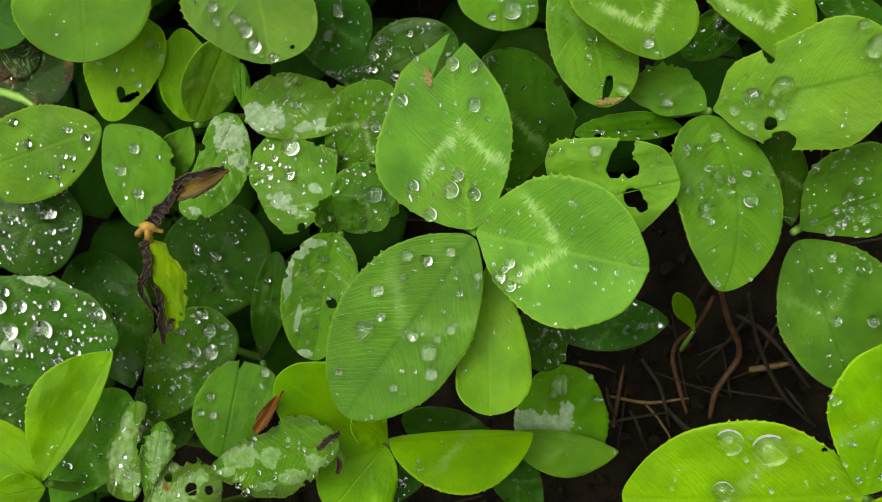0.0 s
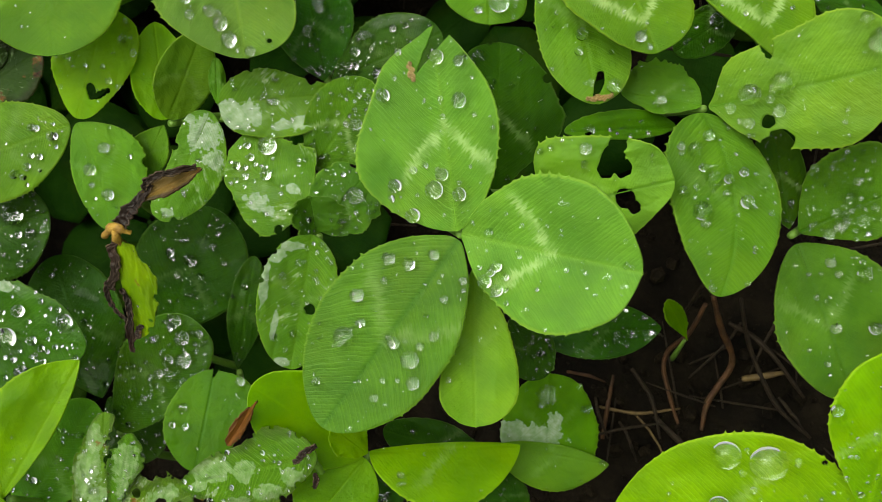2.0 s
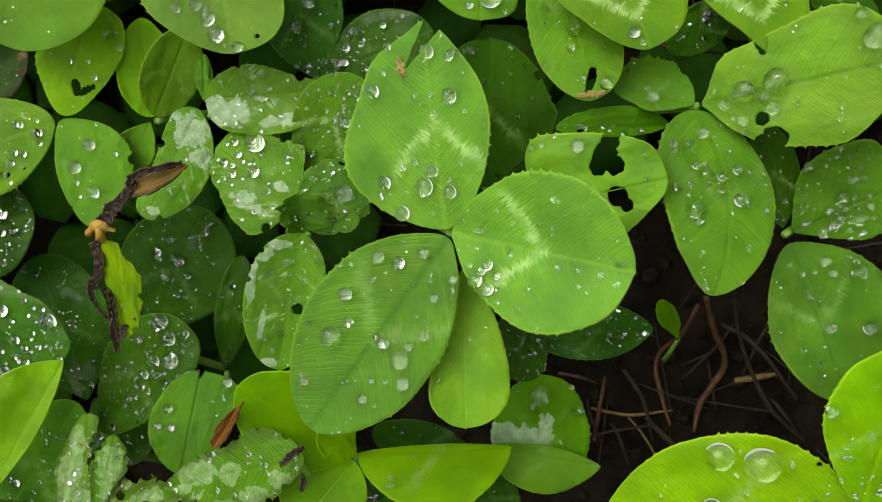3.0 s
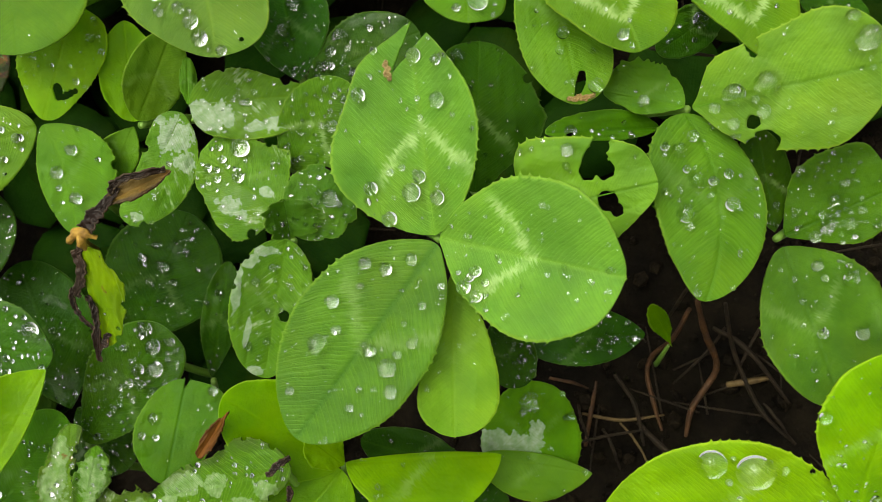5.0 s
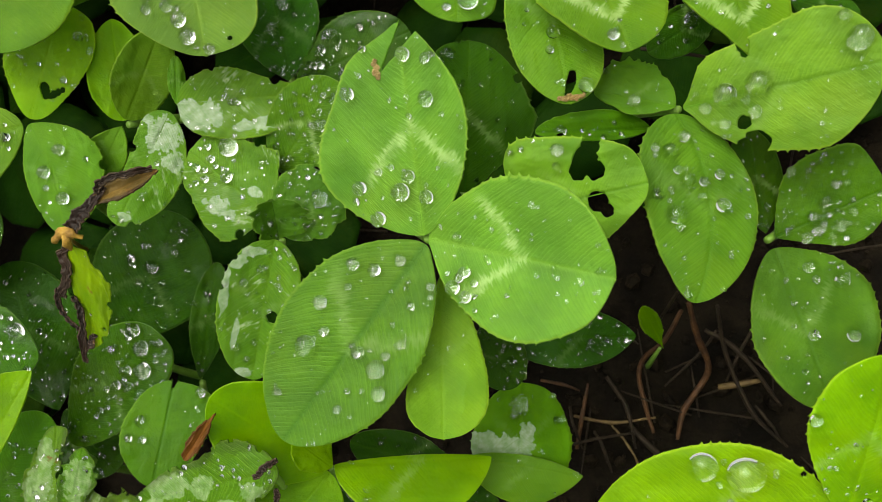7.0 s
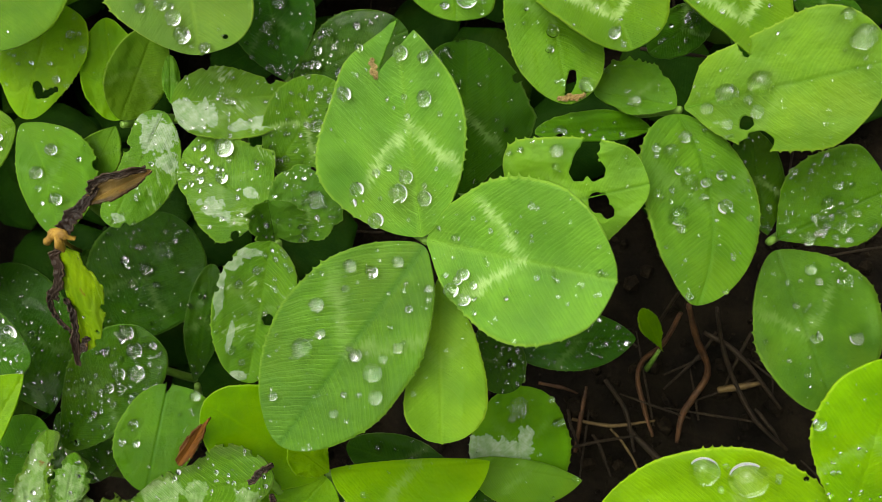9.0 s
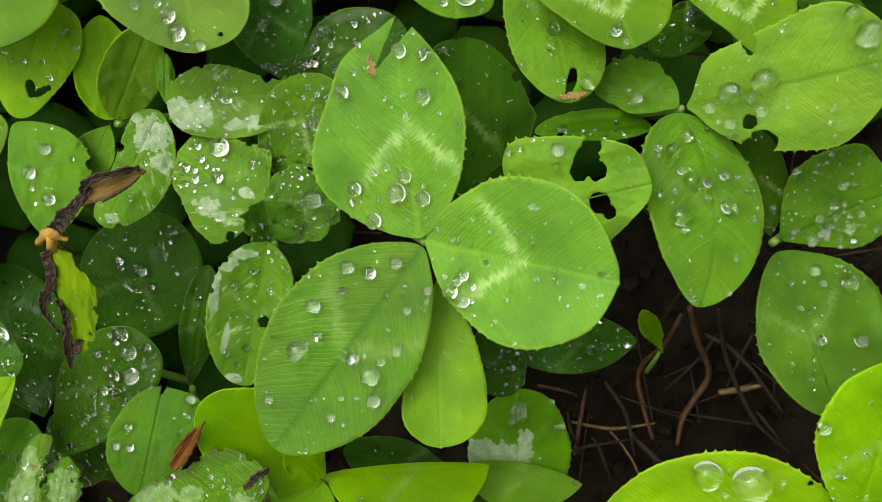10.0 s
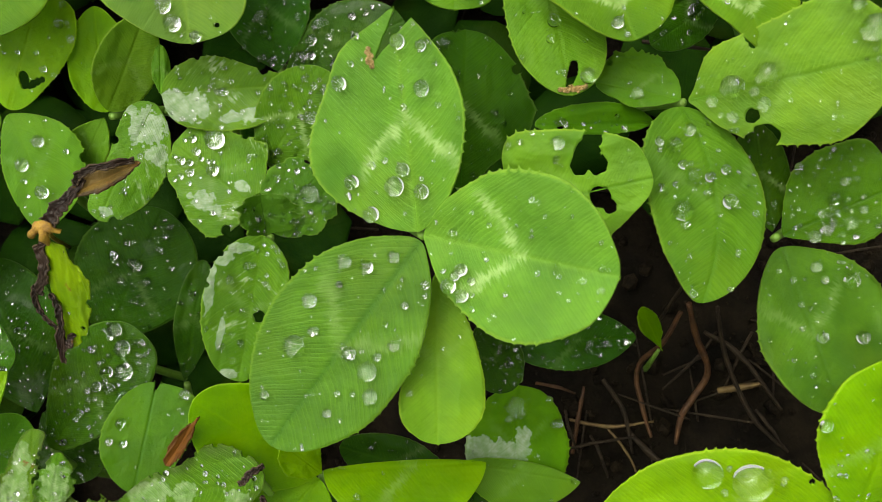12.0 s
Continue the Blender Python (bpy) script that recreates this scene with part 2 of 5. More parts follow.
BRIGHT = dict(colour=(0.080, 0.235, 0.005), glow=(0.20, 0.46, 0.006), rough=0.5, veins=0.5, spec=0.06, rib_tone=0.8)
CHEWED = dict(colour=(0.070, 0.180, 0.008), glow=(0.12, 0.30, 0.008), rough=0.36, spec=0.08, veins=1.4, brown=0.1, wet=0.3, dark_rim=0.4, brown_colour=(0.16, 0.075, 0.015), patch_tones=((0.14, 0.27, 0.07), (0.27, 0.39, 0.17)))
DARK_WORN = dict(colour=(0.034, 0.105, 0.004), glow=(0.06, 0.18, 0.005), spec=0.06, rough=0.30, veins=0.9, wet=0.45)
dworn = leaf_material("dark_worn_leaf", mark=0.15, **DARK_WORN)
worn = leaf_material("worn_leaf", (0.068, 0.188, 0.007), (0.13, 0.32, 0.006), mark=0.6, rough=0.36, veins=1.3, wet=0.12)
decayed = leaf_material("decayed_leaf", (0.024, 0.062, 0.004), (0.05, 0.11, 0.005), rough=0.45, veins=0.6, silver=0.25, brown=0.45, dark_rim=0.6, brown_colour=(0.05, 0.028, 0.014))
yellowing = leaf_material("yellowing_leaf", (0.170, 0.300, 0.004), (0.28, 0.46, 0.004), rough=0.40, veins=0.7, brown=0.25, dark_rim=0.15, margin=0.2, brown_colour=(0.30, 0.14, 0.01))
rusty = leaf_material("rusty_leaf", (0.130, 0.056, 0.007), (0.13, 0.05, 0.006), rough=0.4, veins=0.1, margin=0.0, dark_rim=0.3, brown=0.5, brown_colour=(0.05, 0.02, 0.01), through_share=0.2)
dry = leaf_material("dry_leaf", (0.150, 0.095, 0.022), (0.12, 0.07, 0.015), rough=0.36, veins=0.5, dark_rim=0.7, wet=0.2, margin=0.0, brown=0.55, brown_colour=(0.030, 0.014, 0.010), through_share=0.12)
black = leaf_material("rotten_leaf", (0.022, 0.015, 0.011), (0.02, 0.01, 0.005), rough=0.32, veins=0.2, wet=0.6, brown=0.3, brown_colour=(0.075, 0.048, 0.022), through_share=0.05)
water, dew = water_material("water", 1.0), water_material("dew", 1.0)
stalk = simple_material("stalk", (0.13, 0.27, 0.03), (0.18, 0.32, 0.05), 400.0, 0.45, 0.0001, 0.4, (0.10, 0.20, 0.02))
knot = simple_material("withered_stalk", (0.42, 0.25, 0.03), (0.22, 0.12, 0.02), 700.0, 0.6, 0.0003, 0.3, (0.10, 0.05, 0.02))
# dark soil and crumbs, near black so the gaps' shade sits in their colour
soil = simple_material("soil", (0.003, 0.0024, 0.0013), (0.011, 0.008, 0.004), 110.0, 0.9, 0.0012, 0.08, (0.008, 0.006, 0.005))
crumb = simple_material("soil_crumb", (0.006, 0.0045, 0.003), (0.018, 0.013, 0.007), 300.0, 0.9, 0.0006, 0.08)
root = simple_material("root", (0.105, 0.048, 0.018), (0.050, 0.024, 0.011), 500.0, 0.6, 0.0003, 0.3)
straw = simple_material("straw", (0.19, 0.125, 0.045), (0.10, 0.062, 0.025), 600.0, 0.55, 0.0002, 0.3)
pale_dead = simple_material("dead_leaf_spot", (0.36, 0.27, 0.11), (0.26, 0.17, 0.06), 300.0, 0.6, 0.00004, 0.2, (0.22, 0.14, 0.05))
dead_stem = simple_material("dead_stem", (0.036, 0.024, 0.013), (0.018, 0.013, 0.008), 500.0, 0.7, 0.0003, 0.2)

# ---- builders ----
MM = 0.001
NU, NV = 190, 22
dew_sites = []


def vec(p):
    return Vector(p) * MM


def part(name, bm, material, parent, label=""):
    """Links a bmesh, given in world places, as one mesh object under a thing."""
    me = bpy.data.meshes.new(name)
    top = parent
    while top and top.parent:
        top = top.parent
    origin = top.location if top else Vector((0, 0, 0))
    for v in bm.verts:
        v.co -= origin
    for f in bm.faces:
        f.smooth = True
    bm.to_mesh(me)
    bm.free()
    me.materials.append(material)
    ob = new(name, me)
    if parent:
        ob.parent = parent
    return tagged(ob, label=label)


def tube(bm, points, radii, sides=8):
    """A smooth tapered tube along points."""
    pts = [Vector(p) for p in points]
    fine = []
    for i in range(len(pts) - 1):
        a, b, c, d = pts[max(i - 1, 0)], pts[i], pts[i + 1], pts[min(i + 2, len(pts) - 1)]
        for k in range(6):
            s = k / 6
            fine.append((0.5 * ((2 * b) + (c - a) * s + (2 * a - 5 * b + 4 * c - d) * s * s + (3 * b - a - 3 * c + d) * s**3),
                         radii[i] * (1 - s) + radii[i + 1] * s))
    fine.append((pts[-1], radii[-1]))
    rings = []
    for i, (p, r) in enumerate(fine):
        way = (fine[min(i + 1, len(fine) - 1)][0] - fine[max(i - 1, 0)][0]).normalized()
        u = way.cross(Vector((0.3, 0.9, 0.2))).normalized()
        w = way.cross(u)
        rings.append([bm.verts.new(p + (u * math.cos(a) + w * math.sin(a)) * r) for a in (2 * math.pi * k / sides for k in range(sides))])
    for ra, rb in zip(rings, rings[1:]):
        for k in range(sides):
            bm.faces.new((ra[k], ra[(k + 1) % sides], rb[(k + 1) % sides], rb[k]))
    bm.faces.new(rings[0][::-1])
    bm.faces.new(rings[-1])
    return bm


def blade(base, tip, side, p=1.15, wedge=0.75, blunt=0.5, fold=0.0, arch=0.0, wl=1.0, wr=1.0, bend=0.0, curl=0.0, wavy=0.42, left=(), right=()):
    """The surface of a leaflet as a function of (u along the midrib, s across in half widths), and its outline."""
    b, t, h = vec(base), vec(tip), vec(side)
    along, half = t - b, h.length
    across = h.normalized()
    up = across.cross(along).normalized()
    size = along.length
    seed = Vector((base[0] * 3.7, base[1] * 2.9, tip[0] * 1.3))

    def outline(u, hand):
        """Half width at u on the side that hand's sign names: an even leaf's, or a few widths from base to tip eased into one another."""
        u = min(max(u, 0.0), 1.0)
        few = left if hand < 0 else right
        if few:
            w = (-few[0], 0.0, *few, 0.0, -few[-1])
            k = math.acos(1 - 2 * u) / math.pi * (len(few) + 1)
            i = min(int(k), len(few))
            f = k - i
            a, b1, c, d = w[i:i + 4]
            return max(0.0, 0.5 * (2 * b1 + (c - a) * f + (2 * a - 5 * b1 + 4 * c - d) * f * f + (3 * b1 - a - 3 * c + d) * f**3))
        k = u * u * (3 - 2 * u)
        return max(math.sin(math.pi * u**p), 0.0) ** (wedge * (1 - k) + blunt * k) * (wl if hand < 0 else wr)

    def place(u, s):
        d = s * half
        a = radians(fold) * (1 - math.exp(-abs(s) * 6))
        q = b + along * u + across * (d * math.cos(a) + bend * size * 4 * u * (1 - u))
        q += up * (abs(d) * math.sin(a) + arch * size * 4 * u * (1 - u) + curl * size * s * s)
        n = noise.noise(Vector((u * 2.4, s * 1.8, 0)) + seed) + 0.4 * noise.noise(Vector((u * 6, s * 5, 3)) + seed) + 0.14 * noise.noise(Vector((u * 16, s * 13, 5)) + seed)
        return q + up * (n * wavy * MM * (0.3 + abs(s)))

    return place, outline, size, half, up


def rim_of(bm, outer):
    return [v for v in bm.verts if v.is_boundary and v not in outer]


def leaflet(plant, base, tip, side, material, bites=(), nibbled=0, tears=(), drops=(), rib=True, ragged=0.0, teeth=0.06, spray=0, label="", **shape):
    place, outline, size, half, up = blade(base, tip, side, **shape)
    bm = bmesh.new()
    grid, flat, rims = [], {}, {}
    rnd = random.Random(int(abs(base[0] * 77 + tip[1] * 31 + base[2] * 13)))
    count = max(10, int(size / MM * 1.0))
    bites = list(bites)
    for _ in range(nibbled):
        u, hand = rnd.uniform(0.08, 0.97), rnd.choice((-1, 1))
        bites.append((u, hand * outline(u, hand) * rnd.uniform(0.97, 1.08), 0.12 + 0.5 * rnd.random() ** 2))
    nu, nv = (200, 60) if bites or tears else (NU, NV)
    for i in range(nu + 1):
        u = i / nu
        u = 0.5 - 0.5 * math.cos(math.pi * u) * (0.75 + 0.25 * math.cos(math.pi * u) ** 2)
        sides = [outline(u, hand) if 0 < i < nu else 0.004 for hand in (-1, 1)]
        row = []
        for j in range(nv + 1):
            v = 2 * j / nv - 1
            v = math.copysign(abs(v) ** 0.8, v)
            w = w0 = sides[0 if v < 0 else 1]
            turn = u * count + 0.37 * math.copysign(1, v)
            tooth = (1 - turn % 1.0) ** 7 * (0.2 + 0.8 * abs(math.sin(math.floor(turn) * 12.9 + base[0])))
            edge = 1 + teeth * (1.35 - u) * (tooth - 0.08) * min(1, w0 * 2) + ragged * noise.noise(Vector((u * 7, math.copysign(3, v), base[0]))) * min(1, w0 * 1.5)
            edge += 0.035 * noise.noise(Vector((u * 4, math.copysign(7, v), base[1]))) + 0.3 * ragged * noise.noise(Vector((u * 24, math.copysign(3, v), base[1])))
            s = v * w * (1 + (edge - 1) * v * v)
            x, y = u, s * half / size
            vert = bm.verts.new(place(u, s))
            flat[vert] = (x, y)
            rims[vert] = (u, abs(v))
            row.append(vert)
        grid.append(row)
    uv = bm.loops.layers.uv.new("UVMap")
    uv_edge = bm.loops.layers.uv.new("Edge")
    for i in range(nu):
        for j in range(nv):
            f = bm.faces.new((grid[i][j], grid[i][j + 1], grid[i + 1][j + 1], grid[i + 1][j]))
            for loop in f.loops:
                loop[uv].uv = flat[loop.vert]
                loop[uv_edge].uv = rims[loop.vert]
    holes = [(u, s * half / size, r * MM / size) for u, s, r in bites]

    # a tear opens from its end towards the rim
    splits = [(u0, s0 * half / size, u1, s1 * half / size, w * MM / size) for u0, s0, u1, s1, w in tears]

    def wedge_at(x, y, split):
        x0, y0, x1, y1, w = split
        ax, ay = x1 - x0, y1 - y0
        n = math.hypot(ax, ay)
        t = ((x - x0) * ax + (y - y0) * ay) / (n * n)
        return t, ((y - y0) * ax - (x - x0) * ay) / n, max(1e-4, w * t * (1 + 0.22 * noise.noise(Vector((t * 5, x0 * 9, 2)))))

    def inside(x, y):
        far = 9.0
        for cx, cy, r in holes:
            d = math.hypot(x - cx, y - cy)
            a = math.atan2(y - cy, x - cx)
            far = min(far, d / (r * (1 + 0.2 * noise.noise(Vector((math.cos(a) * 1.6 + cx * 30, math.sin(a) * 1.6, cy * 40))))))
        for split in splits:
            t, off, w = wedge_at(x, y, split)
            if t > 0:
                far = min(far, abs(off) / w)
        return far

    if holes or splits:
        gone = []
        outer = {v for v in bm.verts if v.is_boundary}
        for f in bm.faces:
            m = [sum(flat[v][k] for v in f.verts) / 4 for k in (0, 1)]
            if inside(*m) < 1:
                gone.append(f)
        bmesh.ops.delete(bm, geom=gone, context="FACES")
        # ease the cut edge onto the bite's rim
        for v in rim_of(bm, outer):
            x, y = flat[v]
            far = inside(x, y)
            for split in splits:
                t, off, w = wedge_at(x, y, split)
                if 0.03 < t < 1.3 and 0.3 < abs(off) / w < 3.0:
                    k = (math.copysign(w, off) - off) / math.hypot(split[2] - split[0], split[3] - split[1])
                    v.co = place(x - (split[3] - split[1]) * k, (y + (split[2] - split[0]) * k) * size / half)
            if not holes:
                continue
            cx, cy, r = min(holes, key=lambda q: math.hypot(x - q[0], y - q[1]) / q[2])
            if 0.5 < far < 1.5 and not splits:
                v.co = place(cx + (x - cx) / far, (cy + (y - cy) / far) * size / half)
    ob = part("leaflet", bm, material, plant, label)
    thick = ob.modifiers.new("thickness", "SOLIDIFY")
    thick.thickness, thick.offset = 0.00022, -1.0

    if rib:
        line = [place(u, 0.0) - up * 0.00011 for u in (0.02, 0.15, 0.3, 0.45, 0.6, 0.75, 0.88) if not (holes or splits) or inside(u, 0.0) > 1.2]
        if len(line) > 3:
            part("midrib", tube(bmesh.new(), line, [MM * 0.15 * (1 - 0.75 * k / (len(line) - 1)) for k in range(len(line))], 6), material, ob)

    def normal(u, s):
        e = 0.01
        n = (place(u, s + e) - place(u, s - e)).cross(place(u + e, s) - place(u - e, s)).normalized()
        return n if n.dot(up) > 0 else -n

    for u, s, r in drops:
        u = min(max(u, 0.03), 0.97)
        s = math.copysign(min(abs(s), 0.95 * outline(u, s)), s)
        water_drop(place(u, s), normal(u, s), r * MM, rnd)
    for _ in range(spray * 8):
        u, v = rnd.uniform(0.05, 0.96), rnd.uniform(-0.95, 0.95)
        s = v * outline(u, v)
        if (not (holes or splits) or inside(u, s * half / size) > 1.15) and rnd.random() < 0.25 + 0.75 * max(0, noise.noise(Vector((u * 5, s * 4, base[1])))):
            dew_sites.append((place(u, s), normal(u, s), MM * (0.09 + 0.24 * rnd.random() ** 2.5 + (0.28 * rnd.random() if rnd.random() < 0.12 else 0.0))))
    return ob


def cap_profile(rings, low, squash):
    """Heights and radii of a resting drop, from its foot to its top."""
    out = []
    for k in range(rings + 1):
        a = math.pi * (low + (1 - low) * k / rings)
        out.append((math.sin(a), -math.cos(a) * squash))
    return out


def drop_mesh(name, segs, rings, low, squash):
    bm = bmesh.new()
    prof = cap_profile(rings, low, squash)
    foot = prof[0][1]
    loops = [[bm.verts.new((r * math.cos(2 * math.pi * k / segs), r * math.sin(2 * math.pi * k / segs), z - foot)) for k in range(segs)] for r, z in prof[:-1]]
    top = bm.verts.new((0, 0, prof[-1][1] - foot))
    for la, lb in zip(loops, loops[1:]):
        for k in range(segs):
            bm.faces.new((la[k], la[(k + 1) % segs], lb[(k + 1) % segs], lb[k]))
    for k in range(segs):
        bm.faces.new((loops[-1][k], loops[-1][(k + 1) % segs], top))
    bm.faces.new(loops[0][::-1])
    for f in bm.faces:
        f.smooth = len(f.verts) < 5
    me = bpy.data.meshes.new(name)
    bm.to_mesh(me)
    bm.free()
    me.materials.append(water)
    return me


ROUND, LOW = drop_mesh("drop_round", 28, 20, 0.21, 0.92), drop_mesh("drop_low", 36, 22, 0.24, 0.84)


def seat(at, up, r, spin, stretch=1.0):
    z = Vector(up)
    x = z.cross(Vector((math.cos(spin), math.sin(spin), 0.1))).normalized()
    y = z.cross(x)
    m = Matrix((x, y, z)).transposed().to_4x4()
    return Matrix.Translation(at + z * 0.000012) @ m @ Matrix.Diagonal((r * stretch, r / stretch, r, 1))


def water_drop(at, up, r, rnd):
    ob = new("water_drop", ROUND if r < 0.0011 else LOW)
    ob.matrix_world = seat(at, up, r * 0.93, rnd.uniform(0, 6.28), rnd.uniform(1.0, 1.05))
    size = "large" if r > 0.0013 else "small" if r < 0.0006 else "medium"
    return tagged(ob, size + " clear round water drop resting on a clover leaf", "water drop", "water drops on the clover")


def ribbon(plant, name, points, widths, material, label, cup=0.5):
    """A shrivelled strip of leaf along a few places, curled across its width."""
    pts = [vec(p) for p in points]
    bm = bmesh.new()
    uv, uv_edge = bm.loops.layers.uv.new("UVMap"), bm.loops.layers.uv.new("Edge")
    n, w = 48, 12
    rows, flat = [], {}
    for i in range(n + 1):
        t = i / n * (len(pts) - 1)
        k = min(int(t), len(pts) - 2)
        f = t - k
        a, b, c, d = pts[max(k - 1, 0)], pts[k], pts[k + 1], pts[min(k + 2, len(pts) - 1)]
        p = 0.5 * ((2 * b) + (c - a) * f + (2 * a - 5 * b + 4 * c - d) * f * f + (3 * b - a - 3 * c + d) * f**3)
        way = ((c - b) * (1 - f) + (d - b) * 0.5 * f).normalized()
        side = way.cross(Vector((0.25, -0.1, 1))).normalized()
        up = side.cross(way)
        half = (widths[k] * (1 - f) + widths[k + 1] * f) * MM * 0.5
        row = []
        for j in range(w + 1):
            v = 2 * j / w - 1
            h = half * (1 + 0.4 * noise.noise(Vector((i * 0.3, math.copysign(2, v), points[0][0]))) + 0.2 * noise.noise(Vector((i * 0.9, math.copysign(5, v), points[0][1]))))
            turn = cup * 1.4 * v + 0.8 * noise.noise(Vector((i * 0.08, 0, points[0][1])))
            q = p + side * (h * math.sin(turn) / max(cup * 1.4, 0.1)) + up * (h * (1 - math.cos(turn)))
            q += up * (0.0003 * noise.noise(Vector((i * 0.3, v * 2, 9))) + 0.00008 * noise.noise(Vector((i * 0.9, v * 4, 4))))
            vert = bm.verts.new(q)
            flat[vert] = ((i / n, v * 0.15), (i / n, abs(v)))
            row.append(vert)
        rows.append(row)
    for ra, rb in zip(rows, rows[1:]):
        for j in range(w):
            face = bm.faces.new((ra[j], ra[j + 1], rb[j + 1], rb[j]))
            for loop in face.loops:
                loop[uv].uv, loop[uv_edge].uv = flat[loop.vert]
    ob = part(name, bm, material, plant, label)
    thick = ob.modifiers.new("thickness", "SOLIDIFY")
    thick.thickness, thick.offset = 0.0002, -1.0
    return ob


def lumps(plant, name, points, radii, material, label):
    """A knobbly swelling along a few places."""
    bm = tube(bmesh.new(), [vec(p) for p in points], [r * MM for r in radii], 12)
    for v in bm.verts:
        v.co += Vector((noise.noise(v.co * 1300), noise.noise(v.co * 1300 + Vector((5, 0, 0))), noise.noise(v.co * 1300 + Vector((0, 5, 0))))) * 0.0003
    return part(name, bm, material, plant, label)


def clover(label, joint, foot, stem=0.75, material=None, category="clover", bow=1.0):
    """An Empty at the foot, and the stem that carries the leaflets' joint."""
    plant = new("clover_leaf")
    plant.location = vec(foot)
    bpy.context.view_layer.update()
    tagged(plant, label, category, "clover leaves of the patch")
    j, f = vec(joint), vec(foot)
    lean = Vector((j.x - f.x, j.y - f.y, 0))
    pts = [f - Vector((0, 0, 0.001)), f + lean * (0.35 - 0.2 * bow) + Vector((0, 0, j.z * 0.35)), f + lean * (0.75 - 0.2 * bow) + Vector((0, 0, j.z * 0.75)), j - Vector((0, 0, 0.0011))]
    part("stem", tube(bmesh.new(), pts, [stem * MM * k for k in (1.1, 1.0, 0.85, 0.6)]), material or stalk, plant)
    bm = bmesh.new()
    bmesh.ops.create_icosphere(bm, subdivisions=2, radius=stem * MM * 0.27)
    for v in bm.verts:
        v.co = v.co * (1 + 0.25 * noise.noise(v.co * 1500)) + j - Vector((0, 0, 0.0013))
    part("leaf_joint", bm, material or stalk, plant)
    return plant



def strand(name, label, category, material, points, radius):
    """A root, straw or dead stem along a few places."""
    bm = tube(bmesh.new(), [vec(p) for p in points], [radius * MM * k for k in [0.8] + [1.0] * (len(points) - 2) + [0.5]], 7)
    for v in bm.verts:
        v.co += Vector((1, 1, 1)) * 0.00012 * noise.noise(v.co * 700)
    return tagged(part(name, bm, material, None), label, category)

# ---- the clover, leaf by leaf (millimetres) ----

plant = clover('green four-leaf clover with pale chevrons and water drops', (-1.2, 1.5, 59.4), (-15.2, 10.5, 0.0), 0.80)
leaflet(plant, (-1.5, 1.8, 59.4), (-2.4, 23.1, 66.6), (8.7, -0.3, 1.9), fresh, p=0.95, wedge=0.36, blunt=0.72, spray=20, drops=[(0.856, 0.043, 0.83), (0.825, 0.303, 0.63), (0.705, -0.773, 0.87), (0.643, 0.267, 0.89), (0.249, -0.773, 0.88), (0.321, -0.485, 0.47), (0.29, -0.085, 0.79), (0.217, -0.202, 1.13), (0.187, 0.128, 0.85), (0.093, -0.552, 0.95), (0.566, 0.432, 0.32), (0.905, -0.534, 0.46), (0.785, -0.605, 0.33), (0.339, -0.319, 0.4), (0.195, -0.489, 0.27), (0.742, 0.448, 0.25)], left=(0.48, 1.02, 1.33, 1.27, 0.98, 0.73, 0.21), right=(0.17, 0.42, 0.64, 0.74, 0.65, 0.4, 0.17), tears=[(0.776, -0.334, 0.962, 0.077, 0.95)])
ribbon(plant, 'dead_spot', [(-5.4, 19.8, 65.1), (-5.4, 19.2, 64.9), (-5.2, 18.5, 64.7), (-5.1, 18.0, 64.5)], [0.1, 0.3, 0.55, 0.1], pale_dead, 'pale brown dead spot at the end of the tear', 0.2)
leaflet(plant, (-0.9, 1.5, 59.4), (18.9, -3.7, 63.9), (-2.0, -8.1, -0.7), fresh, p=1.15, wedge=0.5, blunt=0.43, fold=17, spray=25, drops=[(0.267, 0.349, 0.7), (0.237, 0.584, 0.86), (0.333, 0.453, 0.44), (0.317, 0.663, 0.7), (0.355, 0.614, 0.31), (0.386, 0.784, 0.31), (0.518, 0.509, 0.28), (0.627, 0.997, 0.24), (0.761, 0.339, 0.24), (0.944, 0.192, 0.24)], left=(0.23, 0.58, 0.88, 1.02, 0.95, 0.7, 0.31), right=(0.16, 0.5, 0.8, 1.01, 1.01, 0.8, 0.51))
leaflet(plant, (-1.4, 0.9, 58.8), (-17.4, -20.3, 59.2), (-7.3, 5.5, 1.4), cool, p=1.05, wedge=0.55, blunt=0.5, fold=3, spray=25, drops=[(0.24, 0.555, 0.81), (0.209, 0.305, 0.81), (0.113, 0.136, 0.74), (0.128, -0.349, 0.53), (0.447, 0.599, 0.88), (0.533, 0.364, 0.61), (0.625, 0.438, 1.25), (0.52, -0.114, 0.81), (0.39, -0.461, 0.67), (0.463, -0.397, 0.54), (0.532, -0.398, 1.14), (0.604, -0.599, 0.87), (0.761, -0.311, 0.54), (0.856, 0.39, 0.54), (0.676, -0.271, 0.4), (0.24, -0.298, 0.53), (0.328, 0.444, 0.47)], left=(0.18, 0.47, 0.7, 0.8, 0.76, 0.56, 0.28), right=(0.25, 0.59, 0.87, 0.95, 0.86, 0.61, 0.29))
leaflet(plant, (-0.9, -2.0, 53.7), (-0.4, -20.2, 54.7), (-5.1, -0.1, 1.4), plain, p=1.75, wedge=1.15, blunt=0.5, fold=8, spray=5, drops=[(0.452, -0.116, 0.34), (0.38, -0.472, 0.24)], left=(0.16, 0.38, 0.67, 0.87, 0.98, 0.88, 0.53), right=(0.07, 0.15, 0.3, 0.54, 0.74, 0.74, 0.4))

